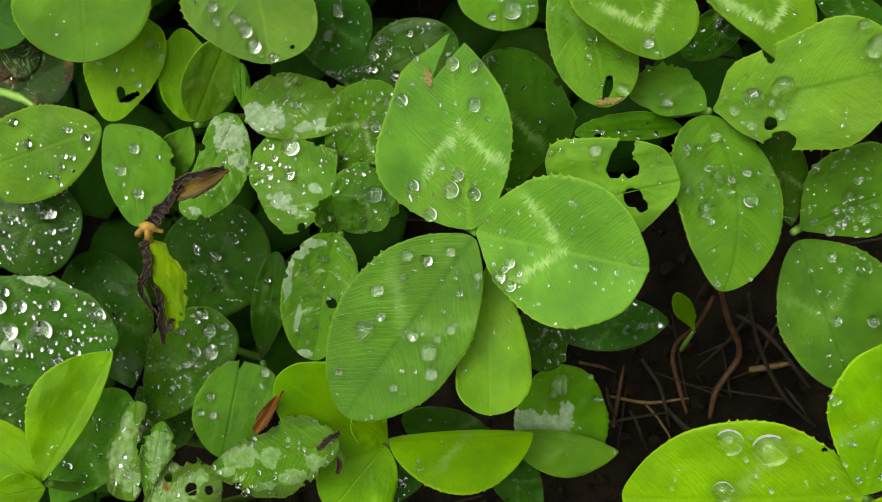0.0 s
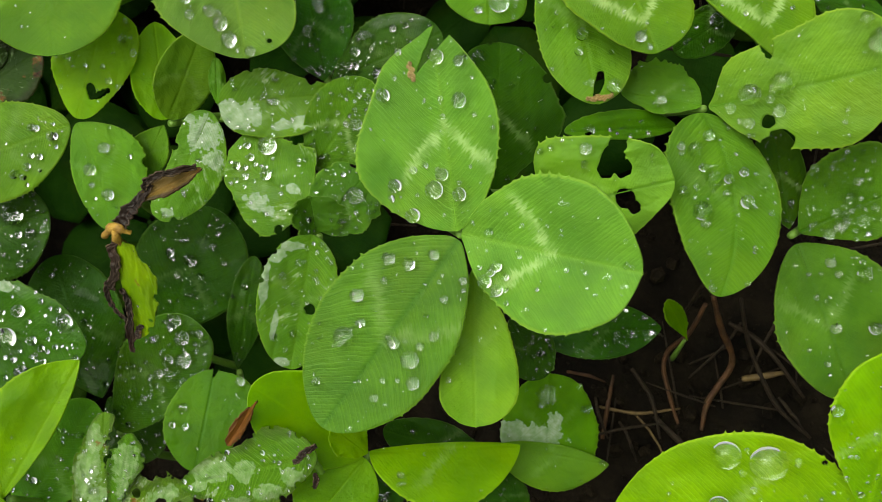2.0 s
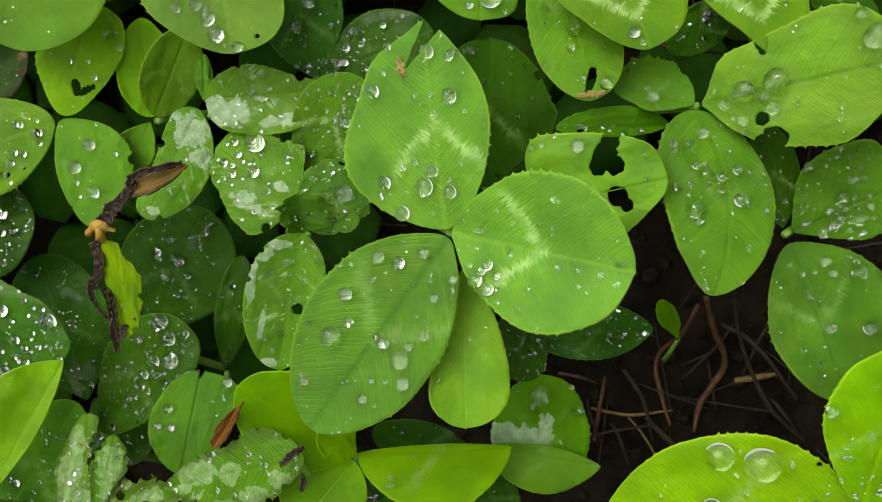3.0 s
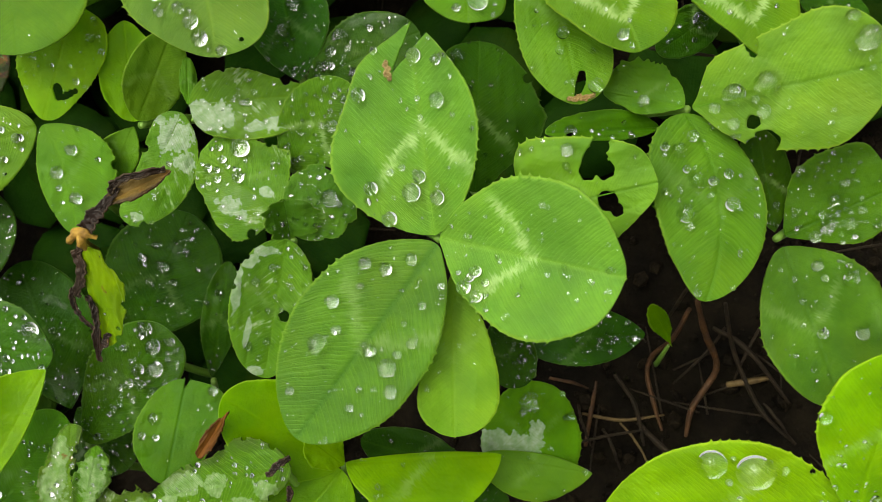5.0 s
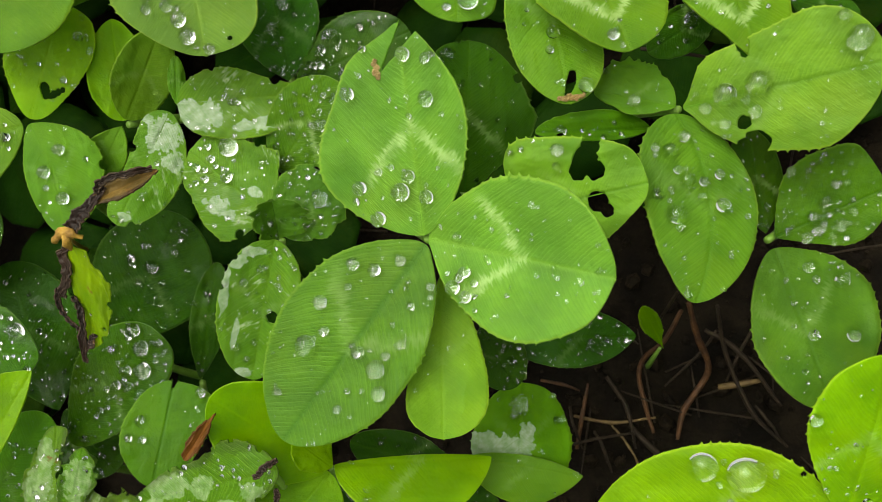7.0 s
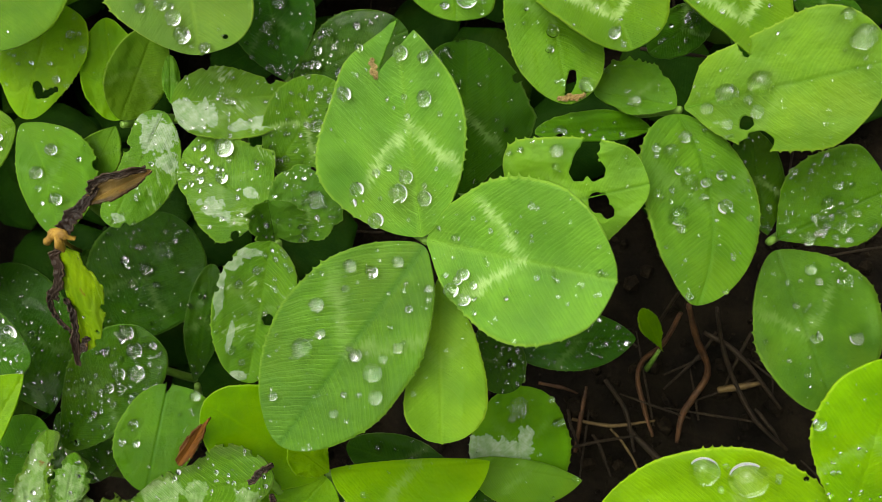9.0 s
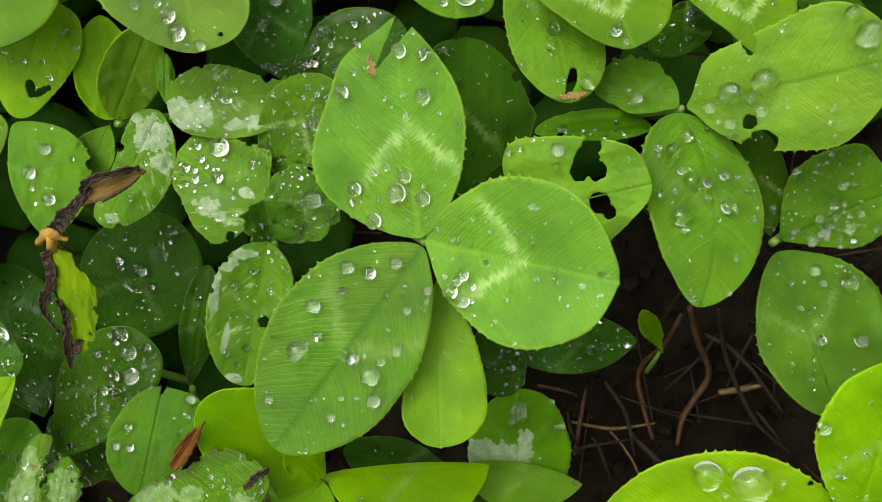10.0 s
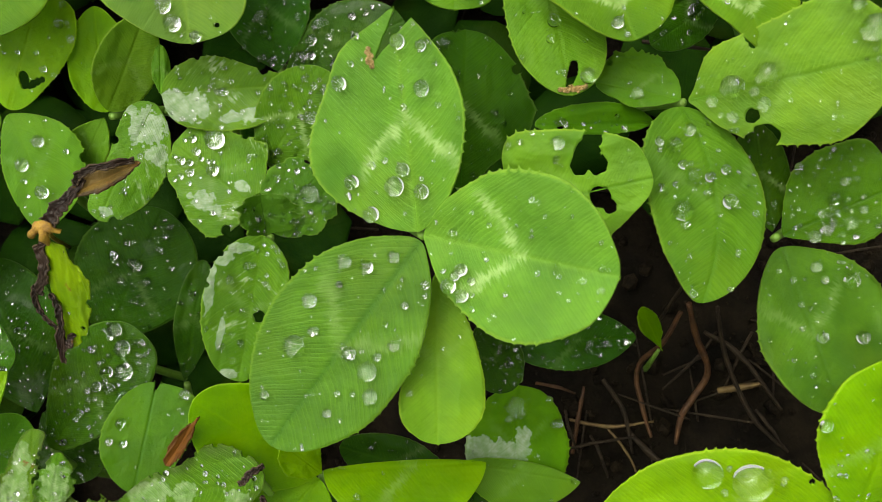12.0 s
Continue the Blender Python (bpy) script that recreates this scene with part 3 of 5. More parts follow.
plant = clover('bright green clover leaf with a bitten edge and large water drops', (25.9, 16.2, 52.7), (5.9, 22.2, 0.0), 0.75)
leaflet(plant, (26.3, 16.0, 52.8), (45.0, 16.9, 61.2), (1.2, -7.1, -1.8), fresh_plain, p=1.2, wedge=0.5, blunt=0.5, spray=15, bites=[(0.365, -0.67, 0.76), (0.366, -0.549, 0.44), (0.3, 0.397, 0.77), (0.347, 0.711, 1.4), (0.283, 0.756, 1.03)], drops=[(0.241, -0.06, 1.29), (0.416, -0.106, 1.41), (0.123, 0.082, 0.69), (0.369, 0.279, 0.79), (0.334, 0.084, 0.51), (0.209, 0.363, 0.68), (0.153, 0.296, 0.33), (0.849, -0.688, 0.79), (0.901, -0.37, 1.35)], left=(0.15, 0.59, 0.72, 0.82, 0.93, 0.8, 0.45), right=(0.13, 0.48, 0.78, 0.91, 0.94, 0.66, 0.28))
leaflet(plant, (25.6, 15.5, 52.6), (26.8, -5.6, 55.1), (-6.1, -0.1, 1.7), grassy, p=1.12, wedge=0.45, blunt=0.6, bend=-0.12, spray=18, drops=[(0.136, 0.119, 0.73), (0.211, 0.47, 0.86), (0.193, 0.698, 0.53), (0.375, 0.329, 0.92), (0.382, 0.056, 0.59), (0.345, -0.241, 0.59), (0.512, -0.187, 0.85), (0.462, 0.122, 0.52), (0.556, 0.589, 1.17), (0.437, 0.891, 0.59), (0.412, 0.621, 0.39), (0.316, 0.446, 0.53), (0.445, 0.351, 0.33), (0.96, 0.203, 0.45), (0.776, 0.406, 0.26), (0.237, -0.236, 0.26), (0.424, -0.586, 0.26), (0.095, -0.28, 0.27), (0.652, 0.23, 0.19), (0.45, 0.794, 0.26), (0.62, 0.519, 0.52), (0.476, 0.672, 0.26), (0.574, -0.052, 0.26)], left=(0.31, 0.59, 0.77, 0.83, 0.78, 0.62, 0.34), right=(0.43, 0.84, 1.08, 1.1, 0.9, 0.58, 0.27))
leaflet(plant, (25.5, 16.3, 52.7), (16.7, 18.6, 53.0), (0.9, 3.7, 0.0), mid, p=1.0, wedge=0.6, blunt=0.4, ragged=0.3, spray=6, bites=[(1.039, 1.01, 1.51)], drops=[(0.496, -0.077, 0.68)], left=(0.1, 0.23, 0.4, 0.49, 0.39, 0.28, 0.15), right=(0.39, 0.83, 1.12, 1.24, 1.23, 0.99, 0.55))
leaflet(plant, (22.8, 14.8, 49.6), (10.5, 13.2, 56.7), (-0.1, 2.1, 0.2), leafy, p=0.9, wl=0.6, wr=1.1, fold=10, spray=6, drops=[(0.810, -0.129, 0.74)])

plant = clover('light green clover leaf eaten through with ragged holes', (7.6, 4.5, 55.0), (-0.4, -9.5, 0.0), 0.70)
leaflet(plant, (7.6, 4.5, 55.0), (22.3, 6.8, 57.7), (1.1, -5.4, -1.4), fresh_plain, p=1.05, wedge=0.5, blunt=0.45, spray=6, bites=[(0.707, -1.062, 0.77), (0.666, -0.903, 1.03), (0.615, -0.668, 1.49), (0.543, -0.514, 1.04), (0.662, -0.461, 1.1), (0.631, 0.131, 1.11), (0.68, 0.325, 0.78)], drops=[(0.44, -0.986, 0.79), (0.406, -0.722, 0.46), (0.099, -1.177, 0.4), (0.184, -1.181, 0.4), (0.276, -1.276, 0.3)], left=(1.06, 1.37, 1.34, 1.2, 1.03, 0.85, 0.55), right=(0.41, 0.79, 1.02, 1.0, 0.77, 0.5, 0.26))

plant = clover('mature green clover leaf with worn pale marks', (35.5, 2.2, 45.0), (49.5, 12.2, 0.0), 0.75)
leaflet(plant, (36.1, 1.1, 44.8), (41.4, -17.0, 45.4), (-6.6, -1.9, 1.6), mature, p=1.05, wedge=0.36, blunt=0.55, spray=21, drops=[(0.167, -0.39, 0.68), (0.249, -0.449, 0.48), (0.296, -0.819, 0.95), (0.561, -0.094, 0.67), (0.621, -0.673, 0.8), (0.39, -0.094, 0.41), (0.212, -0.884, 0.41), (0.202, 0.003, 0.34), (0.214, -0.185, 0.27), (0.362, -0.438, 0.2), (0.809, 0.244, 0.2), (0.794, 0.035, 0.2)], left=(0.37, 0.88, 1.21, 1.25, 1.07, 0.74, 0.36), right=(0.21, 0.45, 0.7, 0.84, 0.77, 0.55, 0.28))
leaflet(plant, (36.4, 2.5, 44.5), (47.9, 7.3, 46.7), (2.6, -5.7, -1.2), leafy, p=0.95, wedge=0.3, blunt=0.5, spray=36, drops=[(0.499, -0.207, 0.81), (0.35, -0.091, 0.61), (0.532, 0.273, 0.81), (0.637, -0.423, 0.6), (0.726, -0.357, 0.47), (0.363, -0.97, 0.54), (0.222, 0.238, 0.75), (0.668, 0.134, 0.53), (0.744, -0.55, 0.33), (0.711, -0.058, 0.33), (0.494, -0.838, 0.34), (0.409, 0.119, 0.41), (0.43, 0.376, 0.41), (0.528, 0.527, 0.4), (0.355, -0.466, 0.27), (0.53, -0.53, 0.27), (0.485, 0.016, 0.34), (0.281, -0.659, 0.2), (0.245, -0.217, 0.2), (0.31, 0.203, 0.27), (0.594, -0.114, 0.34)], left=(0.21, 0.58, 0.95, 1.08, 1.07, 1.01, 0.77), right=(0.09, 0.23, 0.45, 0.63, 0.62, 0.46, 0.23))
leaflet(plant, (35.4, 3.0, 44.1), (33.7, 15.0, 46.0), (3.1, 0.6, -0.9), deep, spray=9)

plant = clover('young yellow-green clover leaf with two large water drops', (41.5, -28.9, 46.7), (55.5, -38.9, 0.0), 0.80)
leaflet(plant, (41.5, -28.7, 46.7), (14.4, -30.5, 46.1), (-0.7, 9.8, 2.6), lime, p=1.0, wedge=0.62, blunt=0.5, arch=0.03, spray=15, drops=[(0.511, 0.745, 1.72), (0.353, 0.644, 2.12), (0.558, 0.127, 1.34), (0.454, 0.489, 0.43), (0.418, 0.295, 0.4), (0.235, 0.603, 0.39), (0.363, 0.1, 0.39), (0.219, 0.191, 0.26)], right=(0.32, 0.64, 0.89, 0.95, 0.83, 0.56, 0.23), bites=[(0.135, 0.562, 0.32)])
leaflet(plant, (41.5, -28.5, 47.3), (45.5, -11.1, 54.8), (6.8, -0.9, -1.6), lime, p=1.1, wedge=0.6, spray=15, drops=[(0.595, -0.916, 0.71), (0.148, 0.197, 0.51), (0.096, -0.147, 0.38), (0.181, -0.445, 0.32), (0.322, -0.366, 0.28)], left=(0.14, 0.37, 0.68, 0.89, 0.89, 0.7, 0.37))
leaflet(plant, (42.2, -29.6, 46.4), (49.1, -36.9, 43.6), (-4.5, -4.6, 0.8), lime, p=1.1)

plant = clover('light green clover leaf with a pale chevron and a fine hole', (13.5, 39.2, 58.2), (17.5, 55.2, 0.0), 0.75)
leaflet(plant, (14.9, 37.4, 60.7), (20.9, 20.2, 60.6), (-7.8, -2.8, 1.8), marked, p=1.1, wedge=0.6, blunt=0.42, spray=9, drops=[(0.881, 0.12, 0.69)], left=(0.13, 0.26, 0.39, 0.53, 0.66, 0.62, 0.38), right=(0.27, 0.55, 0.82, 0.85, 0.68, 0.44, 0.18))
leaflet(plant, (10.4, 36.3, 57.7), (14.4, 16.0, 57.4), (-6.0, -1.2, 1.5), green, p=1.15, wedge=0.6, blunt=0.5, spray=12, bites=[(0.841, -0.153, 0.46), (0.863, -0.127, 0.53), (0.885, -0.101, 0.53), (0.906, -0.064, 0.49), (0.928, -0.028, 0.4), (0.948, 0.019, 0.3), (0.966, 0.053, 0.2)], drops=[(0.608, 0.043, 0.77), (0.927, -0.321, 0.92), (0.696, 0.159, 0.53), (0.528, 0.495, 0.23)], left=(0.17, 0.33, 0.5, 0.67, 0.78, 0.69, 0.4), right=(0.23, 0.47, 0.68, 0.81, 0.78, 0.57, 0.28))
ribbon(plant, 'dead_rim', [(13.2, 16.5, 58.0), (14.1, 16.3, 57.8), (15.1, 16.5, 57.5), (15.9, 16.9, 57.3)], [0.1, 0.4, 0.45, 0.15], pale_dead, 'pale brown withered rim at the tip', 0.2)
leaflet(plant, (13.5, 39.9, 58.3), (4.1, 49.3, 65.2), (5.4, 5.2, -1.0), fresh)

plant = clover('green clover leaf with a pale chevron', (29.8, 42.8, 50.7), (39.8, 58.8, 0.0), 0.75)
leaflet(plant, (29.5, 42.5, 50.7), (34.4, 21.8, 50.7), (-8.6, -2.0, 2.2), marked, p=1.1, wedge=0.6, blunt=0.5, spray=5, drops=[(0.739, -0.326, 0.3)], left=(0.14, 0.27, 0.41, 0.54, 0.64, 0.55, 0.26), right=(0.21, 0.42, 0.63, 0.74, 0.54, 0.27, 0.1))
leaflet(plant, (30.5, 43.2, 50.5), (45.3, 47.6, 53.0), (3.2, -7.2, -1.7), fresh)

plant = clover('green clover leaf hung with water drops along its edge', (1.6, 44.5, 57.0), (1.6, 62.5, 0.0), 0.75)
leaflet(plant, (1.6, 44.1, 57.0), (1.8, 26.6, 57.1), (-6.6, -0.1, 1.9), mid, p=1.2, wedge=0.7, blunt=0.45, spray=12, drops=[(0.866, -0.175, 1.25), (0.905, 0.178, 0.52), (0.949, -0.422, 0.28), (0.81, -0.528, 0.42), (0.774, 0.023, 0.42)], left=(0.12, 0.24, 0.36, 0.48, 0.59, 0.66, 0.5), right=(0.17, 0.34, 0.52, 0.69, 0.82, 0.73, 0.37))

plant = clover('dark green clover leaf in shade with a glinting drop', (31.9, 33.0, 39.6), (41.9, 45.0, 0.0), 0.70)
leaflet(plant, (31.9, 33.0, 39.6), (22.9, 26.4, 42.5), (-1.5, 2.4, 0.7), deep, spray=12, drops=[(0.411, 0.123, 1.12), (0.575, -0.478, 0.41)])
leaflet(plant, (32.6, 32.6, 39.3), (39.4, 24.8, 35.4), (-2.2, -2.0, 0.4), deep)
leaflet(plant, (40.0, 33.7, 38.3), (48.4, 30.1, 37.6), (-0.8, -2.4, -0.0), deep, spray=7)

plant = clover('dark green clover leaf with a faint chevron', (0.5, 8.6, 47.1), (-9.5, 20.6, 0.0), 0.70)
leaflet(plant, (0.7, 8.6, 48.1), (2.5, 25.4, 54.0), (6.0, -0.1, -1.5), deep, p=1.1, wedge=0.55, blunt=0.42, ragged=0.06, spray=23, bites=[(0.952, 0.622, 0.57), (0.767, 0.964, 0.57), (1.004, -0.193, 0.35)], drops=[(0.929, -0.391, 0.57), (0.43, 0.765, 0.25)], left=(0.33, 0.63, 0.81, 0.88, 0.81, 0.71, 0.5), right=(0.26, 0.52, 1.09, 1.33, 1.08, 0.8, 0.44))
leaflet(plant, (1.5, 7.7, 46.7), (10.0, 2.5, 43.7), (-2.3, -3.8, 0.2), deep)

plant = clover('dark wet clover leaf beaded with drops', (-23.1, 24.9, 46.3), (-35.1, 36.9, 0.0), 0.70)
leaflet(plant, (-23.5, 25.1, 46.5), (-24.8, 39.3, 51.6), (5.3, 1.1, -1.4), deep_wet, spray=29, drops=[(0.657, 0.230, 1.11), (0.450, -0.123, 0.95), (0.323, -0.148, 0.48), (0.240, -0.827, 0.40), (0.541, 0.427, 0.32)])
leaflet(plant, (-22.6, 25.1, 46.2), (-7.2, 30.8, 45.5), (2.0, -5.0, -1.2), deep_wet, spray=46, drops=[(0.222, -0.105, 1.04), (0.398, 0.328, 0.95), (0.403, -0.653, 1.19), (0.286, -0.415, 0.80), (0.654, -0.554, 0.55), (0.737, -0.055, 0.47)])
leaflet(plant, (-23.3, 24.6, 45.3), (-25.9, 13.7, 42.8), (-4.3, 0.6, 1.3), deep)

plant = clover('worn clover leaf with silvery scars, painted wet sheen and clustered drops', (-21.2, 2.8, 53.3), (-35.2, -1.2, 0.0), 0.75)
# pale patches here paint the wet film's reflection of the sky
leaflet(plant, (-23.3, 6.3, 52.4), (-34.1, 14.7, 52.7), (3.9, 5.0, -0.6), leaf_material("scarred_sheen_leaf", mark=0.15, silver=0.15, **SCARRED_SHEEN, patches=[(0.421, -0.227, 0.124, 0.091), (0.273, -0.217, 0.076, 0.056), (0.557, -0.27, 0.048, 0.035), (0.222, 0.082, 0.075, 0.055)]), p=1.0, wedge=0.42, blunt=0.38, ragged=0.08, spray=12, bites=[(0.08, -0.641, 0.6), (-0.045, -0.457, 0.45), (0.707, -0.816, 0.38)], drops=[(0.668, 0.534, 1.31), (0.865, 0.295, 0.54), (0.758, 0.151, 0.54), (0.818, -0.173, 0.62), (0.738, -0.095, 0.46), (0.682, 0.099, 0.38), (0.618, 0.137, 0.31), (0.68, -0.236, 0.54), (0.513, 0.07, 0.84), (0.734, -0.397, 0.39), (0.764, -0.52, 0.31), (0.629, -0.402, 0.31), (0.576, 0.187, 0.31), (0.581, -0.189, 0.23), (0.899, -0.19, 0.31), (0.926, 0.171, 0.31), (0.785, 0.571, 0.31), (0.853, -0.459, 0.23), (0.32, 0.614, 0.3), (0.335, 0.073, 0.23)], left=(0.58, 0.91, 0.94, 0.86, 0.7, 0.54, 0.16), right=(0.32, 0.72, 1.05, 0.98, 0.85, 0.7, 0.5), nibbled=7)
leaflet(plant, (-21.2, 3.6, 52.4), (-15.5, 11.8, 49.5), (3.3, -2.9, -1.3), mature, p=1.0, wedge=0.5, ragged=0.15, spray=46, bites=[(0.912, -0.440, 0.53)], drops=[(0.594, 0.161, 1.21), (0.477, -0.051, 0.34), (0.622, -1.105, 0.34)])
leaflet(plant, (-20.9, 3.0, 53.9), (-21.0, 7.1, 55.9), (2.4, 1.0, -3.2), mature, p=0.9, wedge=0.35, blunt=0.25, ragged=0.4, fold=20, spray=7, label='small curled leaflet with pale veins')
# long pale streaks: sheen of water along the edge, painted in
leaflet(plant, (-21.6, 2.8, 53.5), (-25.9, -14.0, 49.8), (-5.1, 0.9, 1.5), leaf_material("scarred_sheen_leaf", mark=0.15, silver=0.15, **SCARRED_SHEEN, patches=[(0.416, 0.28, 0.18, 0.033), (0.672, 0.166, 0.122, 0.025), (0.952, 0.06, 0.044, 0.076), (0.19, 0.218, 0.051, 0.065), (0.099, 0.127, 0.038, 0.082)]), p=1.1, wedge=0.6, blunt=0.55, fold=8, spray=24, bites=[(0.54, -0.22, 0.75)], drops=[(0.21, 0.212, 0.56), (0.324, 0.539, 0.56), (0.515, 0.179, 0.37), (0.251, -0.221, 0.33), (0.167, -0.536, 0.37), (0.139, -0.42, 0.3), (0.732, 0.095, 0.45)], left=(0.3, 0.61, 0.77, 0.75, 0.63, 0.47, 0.25), right=(0.43, 0.79, 0.99, 1.04, 0.94, 0.72, 0.4), nibbled=7)

plant = clover('speckled clover leaf with glinting drops', (-23.3, 12.6, 49.3), (-33.3, 20.6, 0.0), 0.70)
leaflet(plant, (-23.2, 12.7, 49.2), (-14.5, 22.4, 52.5), (3.9, -3.0, -1.6), worn, p=1.05, wedge=0.5, spray=36, drops=[(0.586, 0.292, 0.91), (0.757, 0.38, 0.68), (0.843, 0.196, 0.53), (0.825, -0.061, 0.45), (0.716, -0.453, 0.3), (0.558, -0.278, 0.38), (0.814, -0.347, 0.38), (0.755, -0.068, 0.3), (0.718, -0.275, 0.3), (0.685, 0.051, 0.38), (0.409, 0.063, 0.31), (0.523, 0.018, 0.3), (0.594, -0.519, 0.3), (0.898, -0.043, 0.3), (0.604, 0.008, 0.23), (0.446, -0.18, 0.23), (0.372, 0.308, 0.23)], nibbled=5)

plant = clover('folded wet clover leaf, torn, with a silvery painted sheen', (-34.7, 20.3, 54.5), (-46.7, 28.3, 0.0), 0.70)
# silvery areas are glare of the wet surface, kept in the leaf colour
leaflet(plant, (-34.9, 20.4, 54.5), (-20.0, 22.0, 49.9), (0.3, -5.3, -0.7), leaf_material("scarred_sheen_leaf", mark=0.15, silver=0.15, **SCARRED_SHEEN, patches=[(0.163, 0.124, 0.225, 0.132), (0.079, 0.029, 0.107, 0.081), (0.682, 0.225, 0.166, 0.071), (0.534, 0.226, 0.107, 0.051)]), p=1.0, wedge=0.42, blunt=0.5, fold=9, spray=27, bites=[(0.785, -0.4, 0.69)], drops=[(0.472, 0.087, 0.58), (0.819, -0.01, 0.31), (0.369, -0.085, 0.31)], left=(0.33, 0.61, 0.77, 0.71, 0.48, 0.32, 0.21), right=(0.46, 0.78, 0.92, 0.98, 0.95, 0.71, 0.34), nibbled=7)
leaflet(plant, (-35.6, 20.7, 53.7), (-36.6, 27.4, 52.7), (1.1, 0.0, -0.3), mid)

plant = clover('pale wet clover leaf with the sheen of a film painted on', (-37.5, 20.0, 50.0), (-47.5, 30.0, 0.0), 0.70)
# upper half whitened in colour for the gloss of its film
leaflet(plant, (-38.5, 20.7, 50.5), (-46.2, 6.1, 49.5), (-4.4, 2.2, 1.6), leaf_material("scarred_sheen_leaf", mark=0.15, silver=0.15, **SCARRED_SHEEN, patches=[(0.2, -0.046, 0.176, 0.15), (0.345, -0.193, 0.097, 0.088), (0.121, 0.124, 0.04, 0.071), (0.917, -0.018, 0.039, 0.08)]), p=1.1, wedge=0.55, blunt=0.5, spray=12, drops=[(0.719, -0.296, 0.32)], left=(0.28, 0.65, 0.92, 1.01, 0.91, 0.64, 0.3), right=(0.33, 0.54, 0.52, 0.44, 0.45, 0.46, 0.33), nibbled=7)

plant = clover('young folded bright green clover leaf', (-48.4, 21.2, 46.0), (-42.4, 29.2, 0.0), 0.90)
leaflet(plant, (-48.8, 21.6, 45.6), (-47.7, 34.2, 50.9), (4.0, 0.5, -1.1), brightened, p=0.95, wedge=0.5, blunt=0.6, fold=8, spray=2)
leaflet(plant, (-47.1, 21.2, 47.2), (-38.0, 31.1, 54.0), (2.8, -1.0, -2.5), green, p=0.95, wedge=0.55, blunt=0.6, fold=6)
leaflet(plant, (-49.0, 20.8, 45.6), (-54.1, 13.9, 43.7), (-2.6, 1.3, 0.9), green, fold=15)

plant = clover('green three-part clover leaf with a torn hole and drops', (-60.1, 20.7, 50.4), (-68.1, 10.7, 0.0), 0.80)
# upper leaflet takes the brightened green against the leaf over it
leaflet(plant, (-60.0, 21.3, 50.4), (-53.2, 35.8, 54.2), (5.7, -2.1, -2.1), brightened, p=1.1, wedge=0.62, blunt=0.5, spray=12, bites=[(0.297, 0.112, 0.67), (0.267, 0.159, 0.67), (0.228, 0.185, 0.5), (0.24, 0.273, 0.5), (0.267, 0.351, 0.54), (0.294, 0.428, 0.54), (0.325, 0.503, 0.42)], drops=[(0.939, 0.508, 0.45), (0.788, 0.543, 0.7), (0.708, 0.826, 0.54), (0.408, 0.487, 0.54), (0.39, 0.703, 0.42)], left=(0.23, 0.49, 0.75, 0.9, 0.87, 0.65, 0.33), right=(0.24, 0.45, 0.65, 0.85, 0.91, 0.83, 0.58))
leaflet(plant, (-61.0, 20.3, 50.6), (-81.3, 14.8, 51.8), (-1.8, 7.0, 1.4), green, p=1.05, wedge=0.6, blunt=0.5, spray=15, drops=[(0.582, 0.166, 0.9), (0.65, 0.69, 0.77), (0.141, -0.099, 0.72), (0.267, 0.194, 0.6), (0.274, -0.4, 0.55), (0.332, -0.325, 0.51), (0.381, -0.51, 0.64), (0.489, -0.584, 0.73), (0.43, -0.685, 0.51), (0.296, -0.67, 0.34)], left=(0.24, 0.56, 0.87, 1.01, 1.0, 0.86, 0.56), right=(0.26, 0.52, 0.75, 0.89, 0.9, 0.7, 0.37))
leaflet(plant, (-59.8, 20.6, 50.4), (-56.6, 5.7, 46.7), (-5.3, -1.5, 1.4), green, p=1.05, wedge=0.42, blunt=0.45, bend=-0.06, spray=12, bites=[(0.501, -1.256, 0.76), (0.786, 0.57, 0.51)], drops=[(0.279, -0.339, 0.89), (0.44, 0.188, 0.97), (0.702, -0.119, 0.97), (0.573, 0.248, 0.47), (0.418, -0.876, 0.42)], left=(0.44, 0.92, 1.21, 1.23, 1.09, 0.81, 0.45), right=(0.19, 0.39, 0.58, 0.66, 0.59, 0.41, 0.2))

plant = clover('light green clover leaf with a faint chevron', (-57.3, 50.0, 63.3), (-65.3, 64.0, 0.0), 0.75)
leaflet(plant, (-57.3, 50.0, 63.3), (-56.2, 26.8, 60.4), (-10.3, -0.9, 3.0), broad, p=1.15, wedge=0.65, blunt=0.48, spray=6, left=(0.19, 0.39, 0.58, 0.77, 0.89, 0.72, 0.39), right=(0.21, 0.42, 0.63, 0.82, 0.88, 0.71, 0.37))

plant = clover('light green clover leaf with a row of drops', (-30.5, 43.9, 64.2), (-34.5, 59.9, 0.0), 0.75)
leaflet(plant, (-30.5, 43.9, 64.2), (-28.7, 24.6, 58.9), (-9.3, -1.5, 2.4), fresh, p=1.2, wedge=0.65, blunt=0.5, spray=8, bites=[(0.92, -0.33, 0.29)], drops=[(0.593, 0.623, 0.8), (0.688, 0.373, 0.8), (0.777, 0.24, 1.02), (0.88, 0.165, 1.1), (0.692, 0.617, 0.66), (0.969, -0.068, 0.73), (0.705, 0.25, 0.36)], left=(0.15, 0.31, 0.46, 0.62, 0.73, 0.68, 0.44), right=(0.28, 0.55, 0.83, 1.03, 0.95, 0.65, 0.29))

plant = clover('decayed clover leaf with brown and yellow blotches', (-89.0, 26.1, 44.8), (-95.0, 30.1, 0.0), 0.90)
leaflet(plant, (-88.1, 25.7, 44.5), (-74.1, 35.6, 42.5), (2.9, -4.1, -1.3), decayed, ragged=0.2, spray=2)
